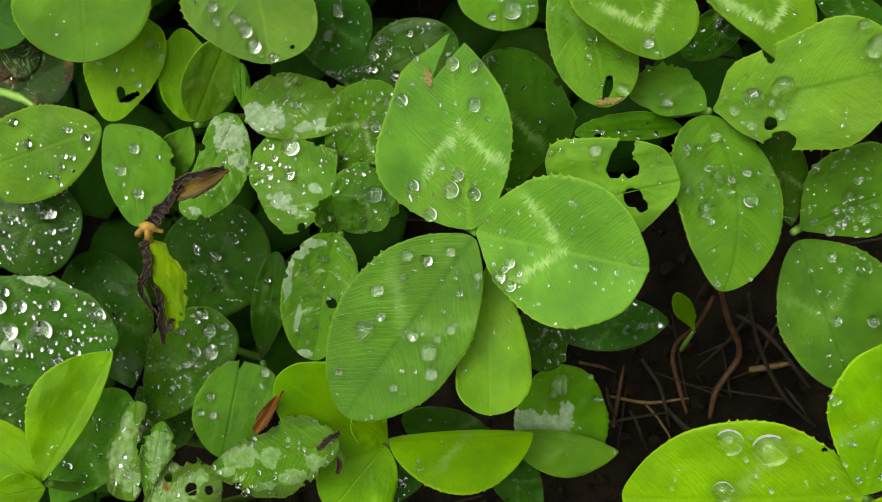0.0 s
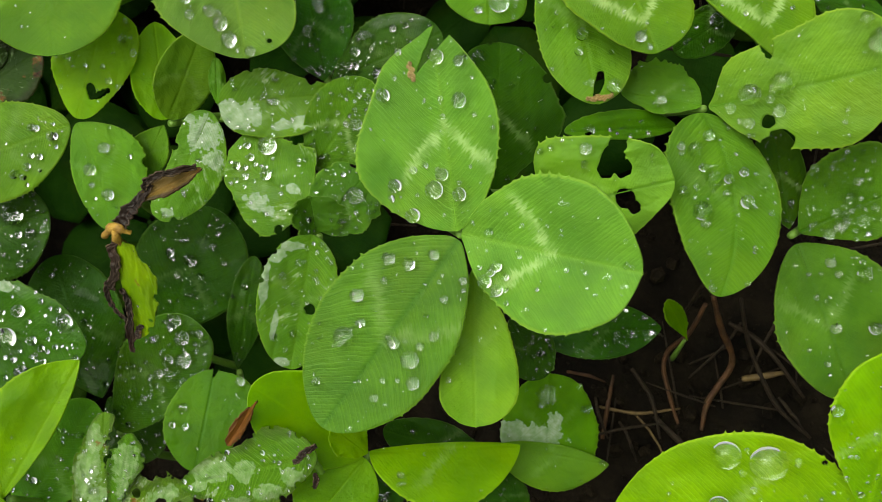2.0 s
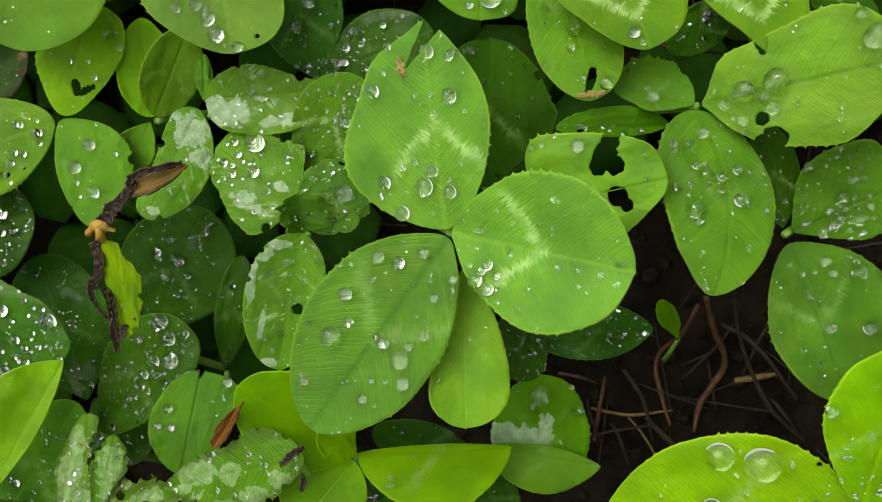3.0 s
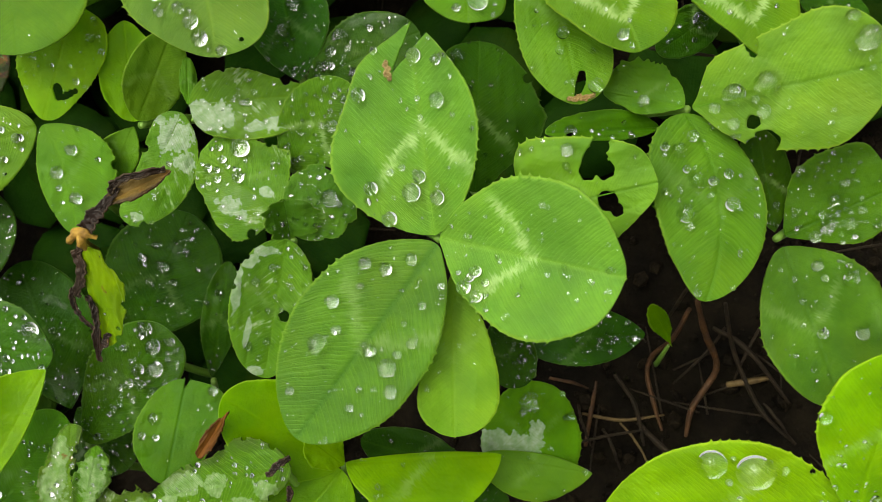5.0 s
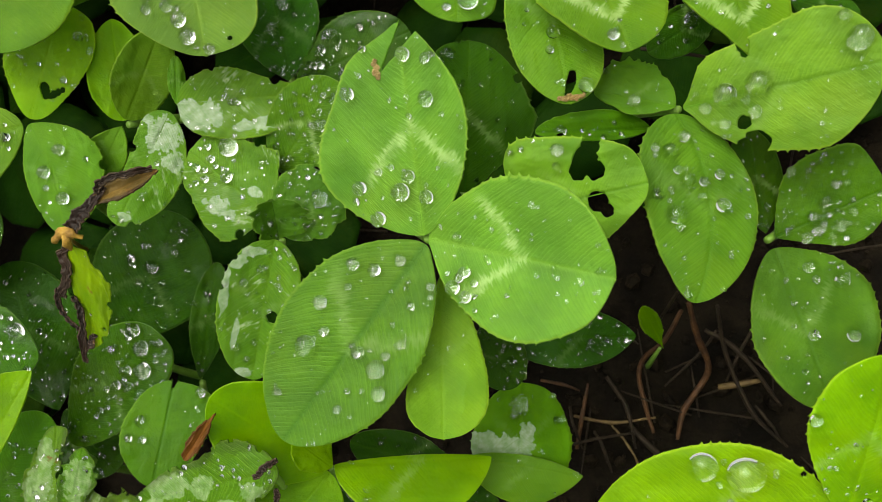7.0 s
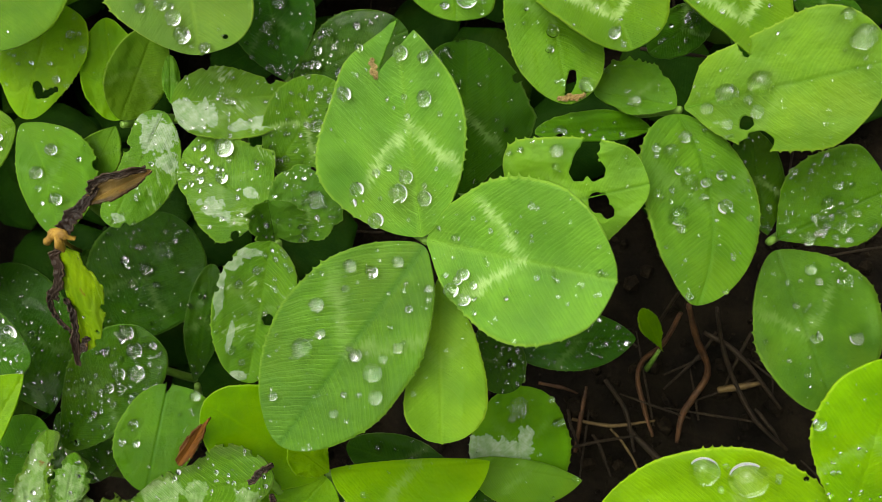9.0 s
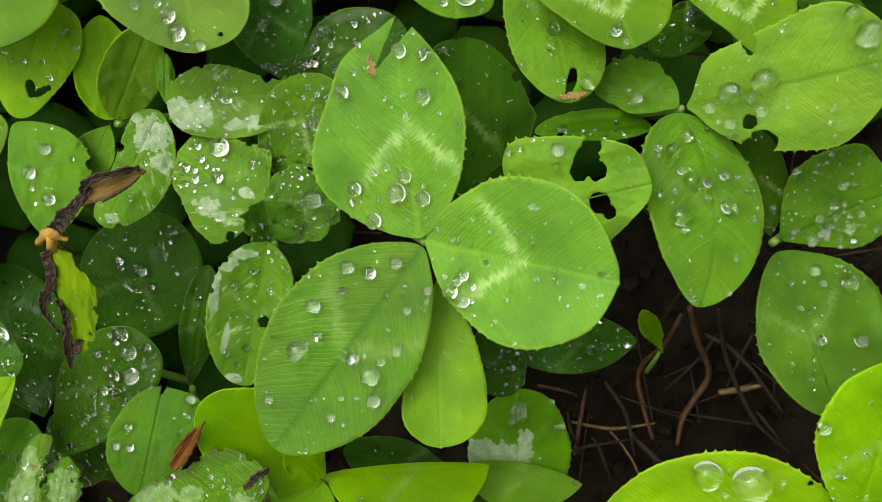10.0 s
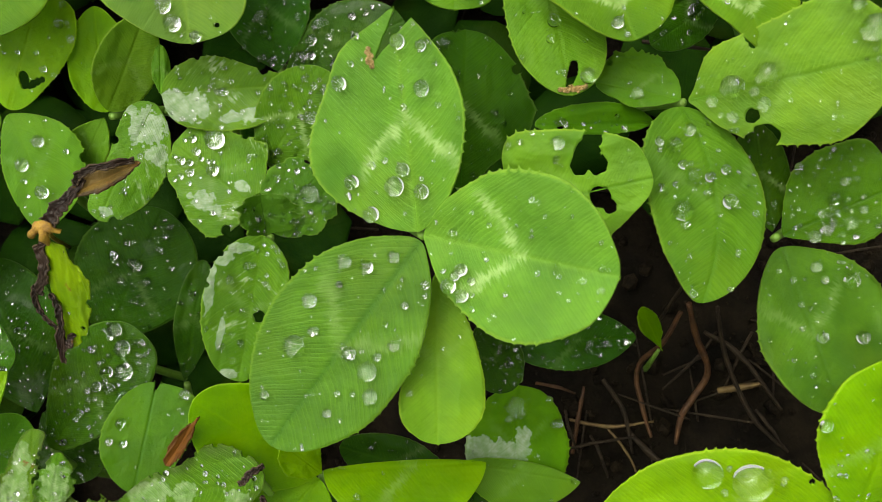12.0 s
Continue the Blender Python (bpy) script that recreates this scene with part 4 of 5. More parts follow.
leaflet(plant, (-87.2, 36.3, 48.5), (-79.1, 34.2, 43.8), (-1.1, -4.0, -0.1), decayed, ragged=0.25)
leaflet(plant, (-88.1, 41.9, 51.5), (-76.3, 36.7, 49.6), (-1.8, -4.1, 0.1), deep_wet)

plant = clover('dark wet clover leaf with one big bright drop', (-86.0, 3.3, 46.6), (-92.0, -2.7, 0.0), 0.70)
leaflet(plant, (-85.7, 3.7, 46.6), (-69.8, 9.3, 43.6), (2.3, -7.4, -1.5), deep_wet, p=1.0, wedge=0.5, spray=57, drops=[(0.71, -0.124, 1.71), (0.794, 0.302, 0.81), (0.689, 0.246, 0.63), (0.694, -0.474, 0.72), (0.823, -0.459, 0.54), (0.224, -0.072, 0.63), (0.924, -0.381, 0.45), (0.48, -0.396, 0.45), (0.708, 0.477, 0.45), (0.479, 0.303, 0.54), (0.85, -0.137, 0.45), (0.337, -0.228, 0.45), (0.456, -0.077, 0.36), (0.503, 0.502, 0.36)])

plant = clover('worn dark clover leaf covered in drops', (-83.5, -7.8, 53.1), (-93.5, -11.8, 0.0), 0.75)
# its two pale patches paint the sheen of water lying on the blade
leaflet(plant, (-83.5, -7.4, 53.1), (-57.7, -11.4, 48.8), (-1.5, -9.0, -0.5), leaf_material("dark_worn_leaf", mark=0.15, **DARK_WORN, patches=[(0.373, 0.124, 0.070, 0.046), (0.472, -0.255, 0.120, 0.032)]), p=1.0, wedge=0.6, blunt=0.5, ragged=0.1, spray=42, bites=[(0.844, 0.862, 1.33), (0.48, 1.082, 1.01)], drops=[(0.29, -0.463, 1.01), (0.279, -0.225, 1.18), (0.404, -0.28, 1.09), (0.36, 0.158, 1.43), (0.561, 0.048, 1.67), (0.599, -0.385, 1.0), (0.873, -0.35, 1.24), (0.703, 0.021, 0.75), (0.672, 0.505, 1.0), (0.482, -0.129, 0.5), (0.76, 0.115, 0.58), (0.835, 0.062, 0.42), (0.499, 0.484, 0.59), (0.406, 0.37, 0.67), (0.781, 0.316, 0.5), (0.578, 0.66, 0.42), (0.82, -0.51, 0.42), (0.506, -0.325, 0.42), (0.711, 0.275, 0.42), (0.613, 0.367, 0.42), (0.351, 0.627, 0.5), (0.713, -0.601, 0.42), (0.79, -0.129, 0.33), (0.664, -0.257, 0.33), (0.437, -0.016, 0.34), (0.507, 0.184, 0.34), (0.639, 0.216, 0.33), (0.393, 0.747, 0.42)], left=(0.33, 0.61, 0.79, 0.84, 0.75, 0.51, 0.22), right=(0.38, 0.73, 0.96, 0.98, 0.8, 0.51, 0.24))

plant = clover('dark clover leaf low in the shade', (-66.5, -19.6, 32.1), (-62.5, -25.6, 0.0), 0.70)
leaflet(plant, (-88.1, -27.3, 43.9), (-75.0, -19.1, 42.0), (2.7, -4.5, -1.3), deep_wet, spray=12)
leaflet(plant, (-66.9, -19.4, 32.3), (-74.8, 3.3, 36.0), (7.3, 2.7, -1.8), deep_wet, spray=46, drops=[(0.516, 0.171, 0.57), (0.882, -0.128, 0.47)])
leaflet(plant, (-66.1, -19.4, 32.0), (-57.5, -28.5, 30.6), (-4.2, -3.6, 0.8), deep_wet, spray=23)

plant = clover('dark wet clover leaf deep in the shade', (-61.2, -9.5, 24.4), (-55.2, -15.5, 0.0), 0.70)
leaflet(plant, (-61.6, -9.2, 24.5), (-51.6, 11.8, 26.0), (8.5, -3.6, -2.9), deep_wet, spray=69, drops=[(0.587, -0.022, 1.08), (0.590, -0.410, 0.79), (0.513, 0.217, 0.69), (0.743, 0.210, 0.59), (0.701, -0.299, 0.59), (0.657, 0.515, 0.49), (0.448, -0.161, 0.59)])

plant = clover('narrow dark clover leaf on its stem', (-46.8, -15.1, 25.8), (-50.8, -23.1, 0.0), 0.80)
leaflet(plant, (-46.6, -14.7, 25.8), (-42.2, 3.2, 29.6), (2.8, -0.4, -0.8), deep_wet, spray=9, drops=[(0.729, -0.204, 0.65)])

plant = clover('dark clover leaf with a cluster of bright drops', (-59.5, -24.0, 39.0), (-63.5, -32.0, 0.0), 0.70)
leaflet(plant, (-59.1, -23.7, 38.9), (-46.9, -7.1, 39.3), (5.7, -4.2, -2.2), dworn, p=1.1, wedge=0.65, blunt=0.48, spray=46, drops=[(0.92, -0.261, 1.13), (0.849, 0.055, 1.22), (0.942, 0.272, 0.7), (0.653, 0.068, 0.96), (0.721, 0.332, 1.31), (0.53, 0.061, 0.79), (0.569, 0.294, 0.88), (0.467, -0.04, 0.53), (0.581, 0.546, 0.79), (0.451, 0.307, 0.53), (0.315, 0.091, 0.53), (0.359, 0.157, 0.44), (0.476, -0.315, 0.35), (0.545, -0.295, 0.35), (0.719, -0.396, 0.52), (0.842, 0.599, 0.35), (0.397, -0.315, 0.35), (0.908, 0.448, 0.35), (0.589, 0.127, 0.44), (0.451, 0.163, 0.35), (0.259, 0.078, 0.44), (0.622, 0.356, 0.35), (0.661, 0.614, 0.35), (0.822, 0.42, 0.44), (0.746, -0.086, 0.35), (0.665, -0.154, 0.35), (0.085, 0.131, 0.53)], left=(0.18, 0.38, 0.64, 0.84, 0.83, 0.65, 0.35), right=(0.23, 0.45, 0.66, 0.8, 0.84, 0.75, 0.5))

plant = clover('green clover leaf with a nicked tip', (-41.6, -28.4, 45.9), (-47.6, -36.4, 0.0), 0.70)
leaflet(plant, (-41.6, -28.1, 45.9), (-40.0, -14.4, 44.3), (6.4, -1.0, -2.0), leafy, p=1.05, wedge=0.5, blunt=0.45, spray=6, drops=[(0.926, 0.567, 0.78), (0.594, -0.482, 0.69), (0.41, -0.625, 0.57), (0.414, -0.349, 0.57)], left=(0.27, 0.54, 0.76, 0.81, 0.7, 0.51, 0.27), right=(0.23, 0.45, 0.66, 0.82, 0.89, 0.85, 0.62), tears=[(0.9, -0.008, 1.027, 0.028, 0.49)])

plant = clover('chewed clover leaf with silvery scars and brown rims', (-20.2, -24.6, 56.4), (-24.5, -35.2, 0.0), 0.70)
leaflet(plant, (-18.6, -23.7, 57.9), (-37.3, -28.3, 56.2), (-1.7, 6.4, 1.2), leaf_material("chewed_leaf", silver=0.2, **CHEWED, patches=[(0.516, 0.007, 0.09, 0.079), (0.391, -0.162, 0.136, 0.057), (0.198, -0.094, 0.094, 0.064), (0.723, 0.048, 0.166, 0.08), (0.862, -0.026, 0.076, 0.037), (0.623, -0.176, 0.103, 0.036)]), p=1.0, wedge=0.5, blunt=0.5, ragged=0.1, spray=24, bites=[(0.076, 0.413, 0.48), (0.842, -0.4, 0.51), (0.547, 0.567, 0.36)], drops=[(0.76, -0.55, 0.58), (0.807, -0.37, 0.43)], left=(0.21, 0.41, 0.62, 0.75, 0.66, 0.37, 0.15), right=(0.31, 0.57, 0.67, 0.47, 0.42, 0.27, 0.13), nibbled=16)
leaflet(plant, (-25.0, -17.5, 60.6), (-28.9, -22.7, 60.1), (-0.6, 0.5, 0.2), rusty, teeth=0.0, p=1.5, ragged=0.1, fold=20, label='shrivelled orange-brown tip')
ribbon(plant, 'shred', [(-20.7, -24.4, 59.3), (-19.4, -23.4, 59.5), (-18.2, -22.5, 59.0)], [0.3, 0.8, 0.3], black, 'dark shrivelled shred of leaf', 0.7)
ribbon(plant, 'shred', [(-18.5, -25.8, 58.3), (-18.3, -26.4, 58.4), (-18.6, -27.3, 58.2)], [0.2, 0.5, 0.2], black, 'dark shrivelled shred of leaf', 0.7)

plant = clover('ragged chewed clover leaf bleached and torn', (-49.8, -34.4, 52.9), (-55.8, -40.4, 0.0), 0.70)
leaflet(plant, (-51.0, -33.4, 53.2), (-51.2, -19.9, 52.8), (3.4, 0.0, -1.0), leaf_material("chewed_leaf", silver=0.2, **CHEWED, patches=[(0.398, -0.132, 0.279, 0.149), (0.68, -0.089, 0.225, 0.092), (0.176, -0.007, 0.122, 0.137)]), ragged=0.12, blunt=0.35, spray=12, bites=[(0.185, -1.27, 0.7), (0.709, 0.205, 0.39)], drops=[(0.258, -0.254, 0.54), (0.175, -0.672, 0.31)], left=(0.59, 1.03, 1.09, 1.11, 0.79, 0.56, 0.3), right=(0.18, 0.36, 0.38, 0.2, 0.24, 0.33, 0.39), nibbled=16)
leaflet(plant, (-47.6, -32.6, 54.6), (-43.3, -22.0, 58.1), (2.5, -0.8, -0.8), leaf_material("chewed_leaf", silver=0.2, **CHEWED, patches=[(0.644, 0.003, 0.234, 0.159), (0.392, 0.015, 0.14, 0.086)]), ragged=0.1, spray=6, bites=[(0.783, -0.775, 0.44), (0.712, 0.865, 0.3)], left=(0.2, 0.39, 0.59, 0.77, 0.85, 0.52, 0.27), right=(0.09, 0.19, 0.34, 0.6, 0.88, 0.66, 0.29), nibbled=16)
leaflet(plant, (-48.6, -34.8, 54.6), (-37.1, -29.6, 53.9), (1.7, -4.1, -0.9), leaf_material("chewed_leaf", silver=0.4, **CHEWED, patches=[(0.4, 0.0, 0.3, 0.15), (0.7, -0.1, 0.2, 0.1)]), ragged=0.4, spray=6, bites=[(0.651, -0.077, 0.90), (0.468, -0.653, 0.60), (0.833, 0.169, 0.60)], nibbled=20)

plant = clover('young bright yellow-green clover leaf folded open', (-66.4, -32.0, 52.7), (-72.4, -38.0, 0.0), 0.90)
leaflet(plant, (-66.4, -31.7, 52.8), (-56.9, -13.1, 51.0), (4.1, -2.3, -1.5), lime_plain, p=1.15, wedge=0.75, blunt=0.8, wl=1.5, wr=0.36, fold=10, spray=2, drops=[(0.370, -0.583, 0.20)])
leaflet(plant, (-66.6, -32.3, 52.8), (-75.8, -23.5, 56.4), (2.7, 3.0, -0.5), lime_plain, p=1.1)
leaflet(plant, (-65.6, -32.4, 53.0), (-70.9, -33.4, 57.0), (-0.4, 2.8, 0.4), lime_plain, p=1.0)

plant = clover('dark clover leaf with a glinting drop in shade', (-72.6, -37.5, 43.5), (-70.6, -45.5, 0.0), 0.70)
leaflet(plant, (-72.4, -37.0, 43.5), (-58.9, -19.1, 45.1), (4.6, -3.1, -1.7), mid, spray=24, drops=[(0.767, 0.205, 0.64), (0.730, -0.194, 0.43), (0.516, 0.380, 0.43)])

plant = clover('young yellow-green clover leaf folded along its midrib', (-16.1, -24.8, 48.3), (-20.1, -34.8, 0.0), 0.85)
leaflet(plant, (-16.1, -24.6, 48.8), (-26.0, -15.9, 60.0), (2.9, 4.8, -0.3), lime_plain, p=1.1, wedge=0.55, blunt=0.5, fold=4)
leaflet(plant, (-16.1, -25.1, 48.2), (-22.0, -33.2, 52.2), (-4.0, 3.4, 1.5), lime_plain, p=1.05, wedge=0.5)
leaflet(plant, (-15.7, -24.3, 47.7), (1.7, -24.0, 36.9), (1.2, -7.2, 3.1), lime, p=1.0, wedge=0.55, blunt=0.62, wl=0.1, wr=1.0, spray=4, drops=[(0.214, 0.555, 0.26)])
leaflet(plant, (-15.0, -24.3, 50.1), (-17.6, -20.6, 55.5), (1.4, 1.9, -0.2), lime_plain)

plant = clover('dark clover leaf with a broad silvery wet patch', (4.9, -14.0, 30.2), (0.9, -6.0, 0.0), 0.75)
# whitish patches put the wet surface's shine into the leaf colour
leaflet(plant, (5.0, -14.7, 30.7), (4.1, -30.4, 30.2), (-7.4, 0.4, 2.2), leaf_material("wet_sheen_leaf", mark=0.1, **BRIGHT, patches=[(0.560, 0.159, 0.116, 0.324), (0.448, -0.050, 0.157, 0.068), (0.501, 0.344, 0.073, 0.188)]), p=1.0, wedge=0.45, blunt=0.5, spray=9, drops=[(0.177, 0.038, 1.52), (0.284, 0.157, 0.58), (0.293, -0.697, 0.66)], left=(0.4, 0.64, 0.81, 0.91, 0.86, 0.61, 0.3), right=(0.3, 0.57, 0.78, 0.88, 0.8, 0.6, 0.33))
leaflet(plant, (-1.8, -24.7, 32.8), (12.7, -27.1, 29.1), (-1.0, -4.9, -0.3), green, p=0.95, wedge=0.45, blunt=0.75, wl=0.3, wr=1.0, spray=4)

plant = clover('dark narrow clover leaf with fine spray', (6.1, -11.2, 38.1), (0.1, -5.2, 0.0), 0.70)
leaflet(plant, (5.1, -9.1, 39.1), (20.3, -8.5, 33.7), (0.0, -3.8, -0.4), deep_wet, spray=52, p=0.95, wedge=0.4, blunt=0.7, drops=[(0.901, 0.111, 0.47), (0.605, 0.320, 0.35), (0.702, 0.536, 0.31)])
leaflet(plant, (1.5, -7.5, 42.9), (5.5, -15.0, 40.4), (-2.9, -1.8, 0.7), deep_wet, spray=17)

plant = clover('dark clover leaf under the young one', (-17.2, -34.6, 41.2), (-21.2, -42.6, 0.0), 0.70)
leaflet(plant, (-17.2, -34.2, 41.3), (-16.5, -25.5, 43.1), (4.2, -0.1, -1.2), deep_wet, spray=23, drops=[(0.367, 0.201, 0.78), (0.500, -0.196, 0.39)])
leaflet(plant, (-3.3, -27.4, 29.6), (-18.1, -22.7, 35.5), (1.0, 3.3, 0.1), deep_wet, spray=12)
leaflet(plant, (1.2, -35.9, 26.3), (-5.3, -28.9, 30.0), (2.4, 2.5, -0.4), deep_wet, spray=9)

plant = clover('withered clover leaf with a brown curled blade', (-41.4, 2.2, 65.7), (-87.7, 10.2, 0.0), 0.35, knot, bow=0)
leaflet(plant, (-38.0, 5.8, 66.0), (-31.6, 9.7, 63.5), (0.8, -1.4, -0.1), dry, teeth=0.02, ragged=0.1, fold=14, rib=False, wavy=0.5, left=(0.33, 0.67, 1.08, 0.93, 0.6, 0.42, 0.23), right=(0.2, 0.43, 0.68, 0.74, 0.55, 0.28, 0.14), label='mottled brown dead leaflet')
ribbon(plant, 'leaflet_stalk', [(-40.7, 2.9, 66.0), (-39.9, 3.8, 66.3), (-39.0, 4.5, 66.4), (-38.3, 5.3, 66.3), (-37.7, 6.3, 66.0), (-36.8, 7.6, 65.8)], [1.9, 2.1, 1.6, 1.1, 1.2, 0.4], black, 'dark glossy shrivelled stalk of the dead leaflet', 0.6)
ribbon(plant, 'curled_edge', [(-37.4, 6.9, 66.1), (-36.9, 7.8, 66.3), (-35.3, 8.6, 66.2), (-33.5, 9.1, 65.4), (-32.0, 9.8, 64.0)], [0.4, 0.8, 0.7, 0.8, 0.5], black, 'dark glossy curled edge of the dead leaflet', 0.8)
leaflet(plant, (-41.7, 1.0, 64.8), (-43.1, -10.1, 57.6), (-2.4, 0.1, 0.2), yellowing, ragged=0.12, teeth=0.03, spray=2, bites=[(0.803, -0.9, 0.3)], left=(0.77, 0.94, 1.67, 1.57, 1.35, 1.03, 0.55), right=(0.08, 0.15, 0.25, 0.24, 0.12, 0.18, 0.1), label='yellow-green dying leaflet', nibbled=5)
ribbon(plant, 'rotten_strip', [(-41.9, 1.2, 65.0), (-42.3, 0.2, 64.6), (-42.9, -1.5, 63.8), (-43.7, -3.2, 62.8), (-44.1, -4.4, 62.0)], [0.7, 1.1, 1.2, 1.2, 0.4], black, 'black rotten strip of leaf', 0.3)
ribbon(plant, 'rotten_strip', [(-44.3, -3.5, 62.6), (-44.8, -4.7, 62.0), (-44.8, -6.2, 61.0), (-44.3, -7.3, 60.2), (-43.5, -8.0, 59.6)], [0.5, 0.5, 0.35, 0.25, 0.2], black, 'black rotten thread of leaf', 0.6)
ribbon(plant, 'rotten_strip', [(-43.0, -4.4, 61.8), (-42.5, -5.8, 61.0), (-42.7, -7.4, 60.2), (-43.4, -9.2, 59.0), (-44.3, -11.9, 57.0)], [0.3, 0.7, 0.5, 0.9, 0.3], black, 'black rotten strip of leaf', 0.6)
ribbon(plant, 'rotten_strip', [(-42.0, -8.8, 58.8), (-42.9, -9.7, 58.4), (-43.8, -10.4, 58.0)], [0.3, 0.9, 0.3], black, 'dark brown rotten tip of leaf', 0.4)
lumps(plant, 'knot', [(-42.7, 1.5, 65.7), (-41.3, 2.5, 66.5), (-40.2, 2.4, 66.4), (-39.4, 2.0, 65.4)], [0.28, 0.56, 0.49, 0.21], knot, 'knobbly yellow-brown withered joint')
lumps(plant, 'knot', [(-40.9, 2.6, 66.4), (-40.8, 1.6, 66.3), (-41.1, 0.8, 65.2)], [0.42, 0.56, 0.28], knot, 'knobbly yellow-brown withered joint')

# ---- on the soil ----
strand('root', 'thin reddish-brown root lying on the soil', 'root', root, [(27.9, -3.0, 14.0), (29.1, -7.8, 9.0), (30.8, -11.7, 5.0), (30.7, -14.1, 3.0), (28.7, -17.2, 2.0), (26.8, -20.3, 1.5), (25.9, -24.5, 1.0)], 0.52)
strand('root', 'pale brown looping rootlet on the soil', 'root', root, [(26.8, -4.1, 12.0), (24.3, -8.5, 8.0), (21.0, -11.3, 4.0), (20.1, -14.4, 2.5), (20.9, -18.8, 1.5), (22.1, -23.6, 1.0)], 0.42)
strand('straw', 'pale dry straw lying on the soil', 'straw', straw, [(32.6, -16.0, 1.2), (35.5, -15.5, 1.8), (39.4, -14.8, 1.2)], 0.6)
strand('straw', 'weathered brown straw among the soil litter', 'straw', dead_stem, [(9.1, -25.6, 1.5), (13.6, -24.4, 3.0), (19.7, -23.4, 1.5)], 0.28)
strand('dead_stem', 'brown dead stem in the soil litter', 'dead stem', dead_stem, [(12.6, -23.4, 1.5), (14.1, -26.1, 3.0), (15.3, -30.0, 1.5)], 0.28)
strand('root', 'short reddish root in the soil litter', 'root', root, [(3.8, -15.1, 1.5), (7.5, -15.7, 3.0), (10.3, -16.7, 1.5)], 0.28)
strand('dead_stem', 'brown dead stem in the soil litter', 'dead stem', dead_stem, [(8.6, -19.5, 1.5), (9.3, -22.4, 3.0), (10.6, -26.3, 1.5)], 0.28)
strand('dead_stem', 'brown dead stem in the soil litter', 'dead stem', dead_stem, [(32.7, -6.7, 1.5), (29.8, -10.5, 3.0), (24.1, -15.9, 1.5)], 0.28)
strand('dead_stem', 'brown dead stem in the soil litter', 'dead stem', dead_stem, [(38.1, -6.7, 1.5), (35.6, -11.0, 3.0), (33.7, -15.3, 1.5)], 0.28)
strand('dead_stem', 'brown dead stem in the soil litter', 'dead stem', dead_stem, [(38.1, -18.9, 1.5), (40.0, -21.6, 3.0), (42.2, -24.8, 1.5)], 0.28)
strand('straw', 'weathered straw lying on dark soil', 'straw', straw, [(9.2, -21.0, 1.0), (15.5, -21.9, 1.8), (22.6, -21.0, 1.0)], 0.3)
strand('dead_stem', 'dark dead stem lying on the soil', 'dead stem', dead_stem, [(18.3, -22.3, 1.0), (22.9, -26.9, 1.5), (28.4, -29.6, 1.0)], 0.50)
strand('dead_stem', 'dark dead stem lying on the soil', 'dead stem', dead_stem, [(32.3, -3.2, 9.0), (33.7, -10.5, 4.0), (37.6, -19.9, 1.0), (42.7, -25.3, 1.0)], 0.40)
strand('dead_stem', 'dark dead stem lying on the soil', 'dead stem', dead_stem, [(14.7, -14.5, 1.0), (17.9, -19.3, 2.0), (19.2, -26.1, 1.0)], 0.40)
strand('dead_stem', 'dark dead stem lying on the soil', 'dead stem', dead_stem, [(30.8, -6.7, 2.0), (36.0, -10.5, 3.0), (42.0, -18.9, 1.0)], 0.45)
strand('dead_stem', 'dark dead stem leaning in the gap', 'dead stem', dead_stem, [(22.0, 30.0, 34.0), (26.1, 28.5, 36.0), (30.0, 26.8, 38.0)], 0.35)
strand('root', 'reddish rootlet in dark soil', 'root', root, [(9.6, -26.4, 1.0), (10.7, -20.5, 1.5), (11.7, -15.5, 1.0)], 0.40)
strand('dead_stem', 'pale thread of dead stem on the soil', 'dead stem', straw, [(15.5, -22.3, 2.0), (18.3, -26.0, 2.0), (20.0, -29.8, 1.5)], 0.20)
strand('dead_stem', 'pale thread of dead stem on the soil', 'dead stem', dead_stem, [(23.4, -5.7, 14.0), (25.9, -2.2, 22.0), (27.4, -0.2, 28.0)], 0.30)

plant = clover('tiny yellow-green seedling leaf on the soil', (23.5, -9.7, 12.2), (21.5, -12.7, 0.0), 0.45)
plant.name = 'seedling'
leaflet(plant, (24.0, -9.9, 12.5), (21.1, -3.8, 18.3), (1.3, 0.7, -0.3), lime_plain, p=1.5, wedge=1.0, blunt=0.5, fold=14, rib=False)
strand('stem', 'pale green clover stem crossing the gap', 'stem', stalk, [(-81.2, 27.5, 51.0), (-76.0, 25.9, 51.4), (-72.5, 24.1, 51.3)], 0.75)


def make_ground():
    """One sheet of soil, finely rough under the clover, that runs to the horizon."""
    near = [i * 0.0016 - 0.16 for i in range(201)]
    far = [0.2, 0.3, 0.6, 1.5, 5.0, 20.0, 100.0, 600.0]
    xs = [-v for v in reversed(far)] + near + far
    bm = bmesh.new()
    rows = []
    for y in xs:
        row = []
        for x in xs:
            z = 0.0
            fade = max(0.0, 1 - max(abs(x), abs(y)) / 0.165)
            q = Vector((x, y, 0))
            z = fade * (0.0026 * noise.noise(q * 70) + 0.0016 * noise.noise(q * 210) + 0.0007 * noise.noise(q * 600)) - 0.0012
            row.append(bm.verts.new((x, y, z)))
        rows.append(row)
    for ra, rb in zip(rows, rows[1:]):
        for k in range(len(xs) - 1):
            bm.faces.new((ra[k], ra[k + 1], rb[k + 1], rb[k]))
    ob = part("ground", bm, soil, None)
    return tagged(ob, "dark damp crumbly soil beneath the clover", "soil", kind="structure")


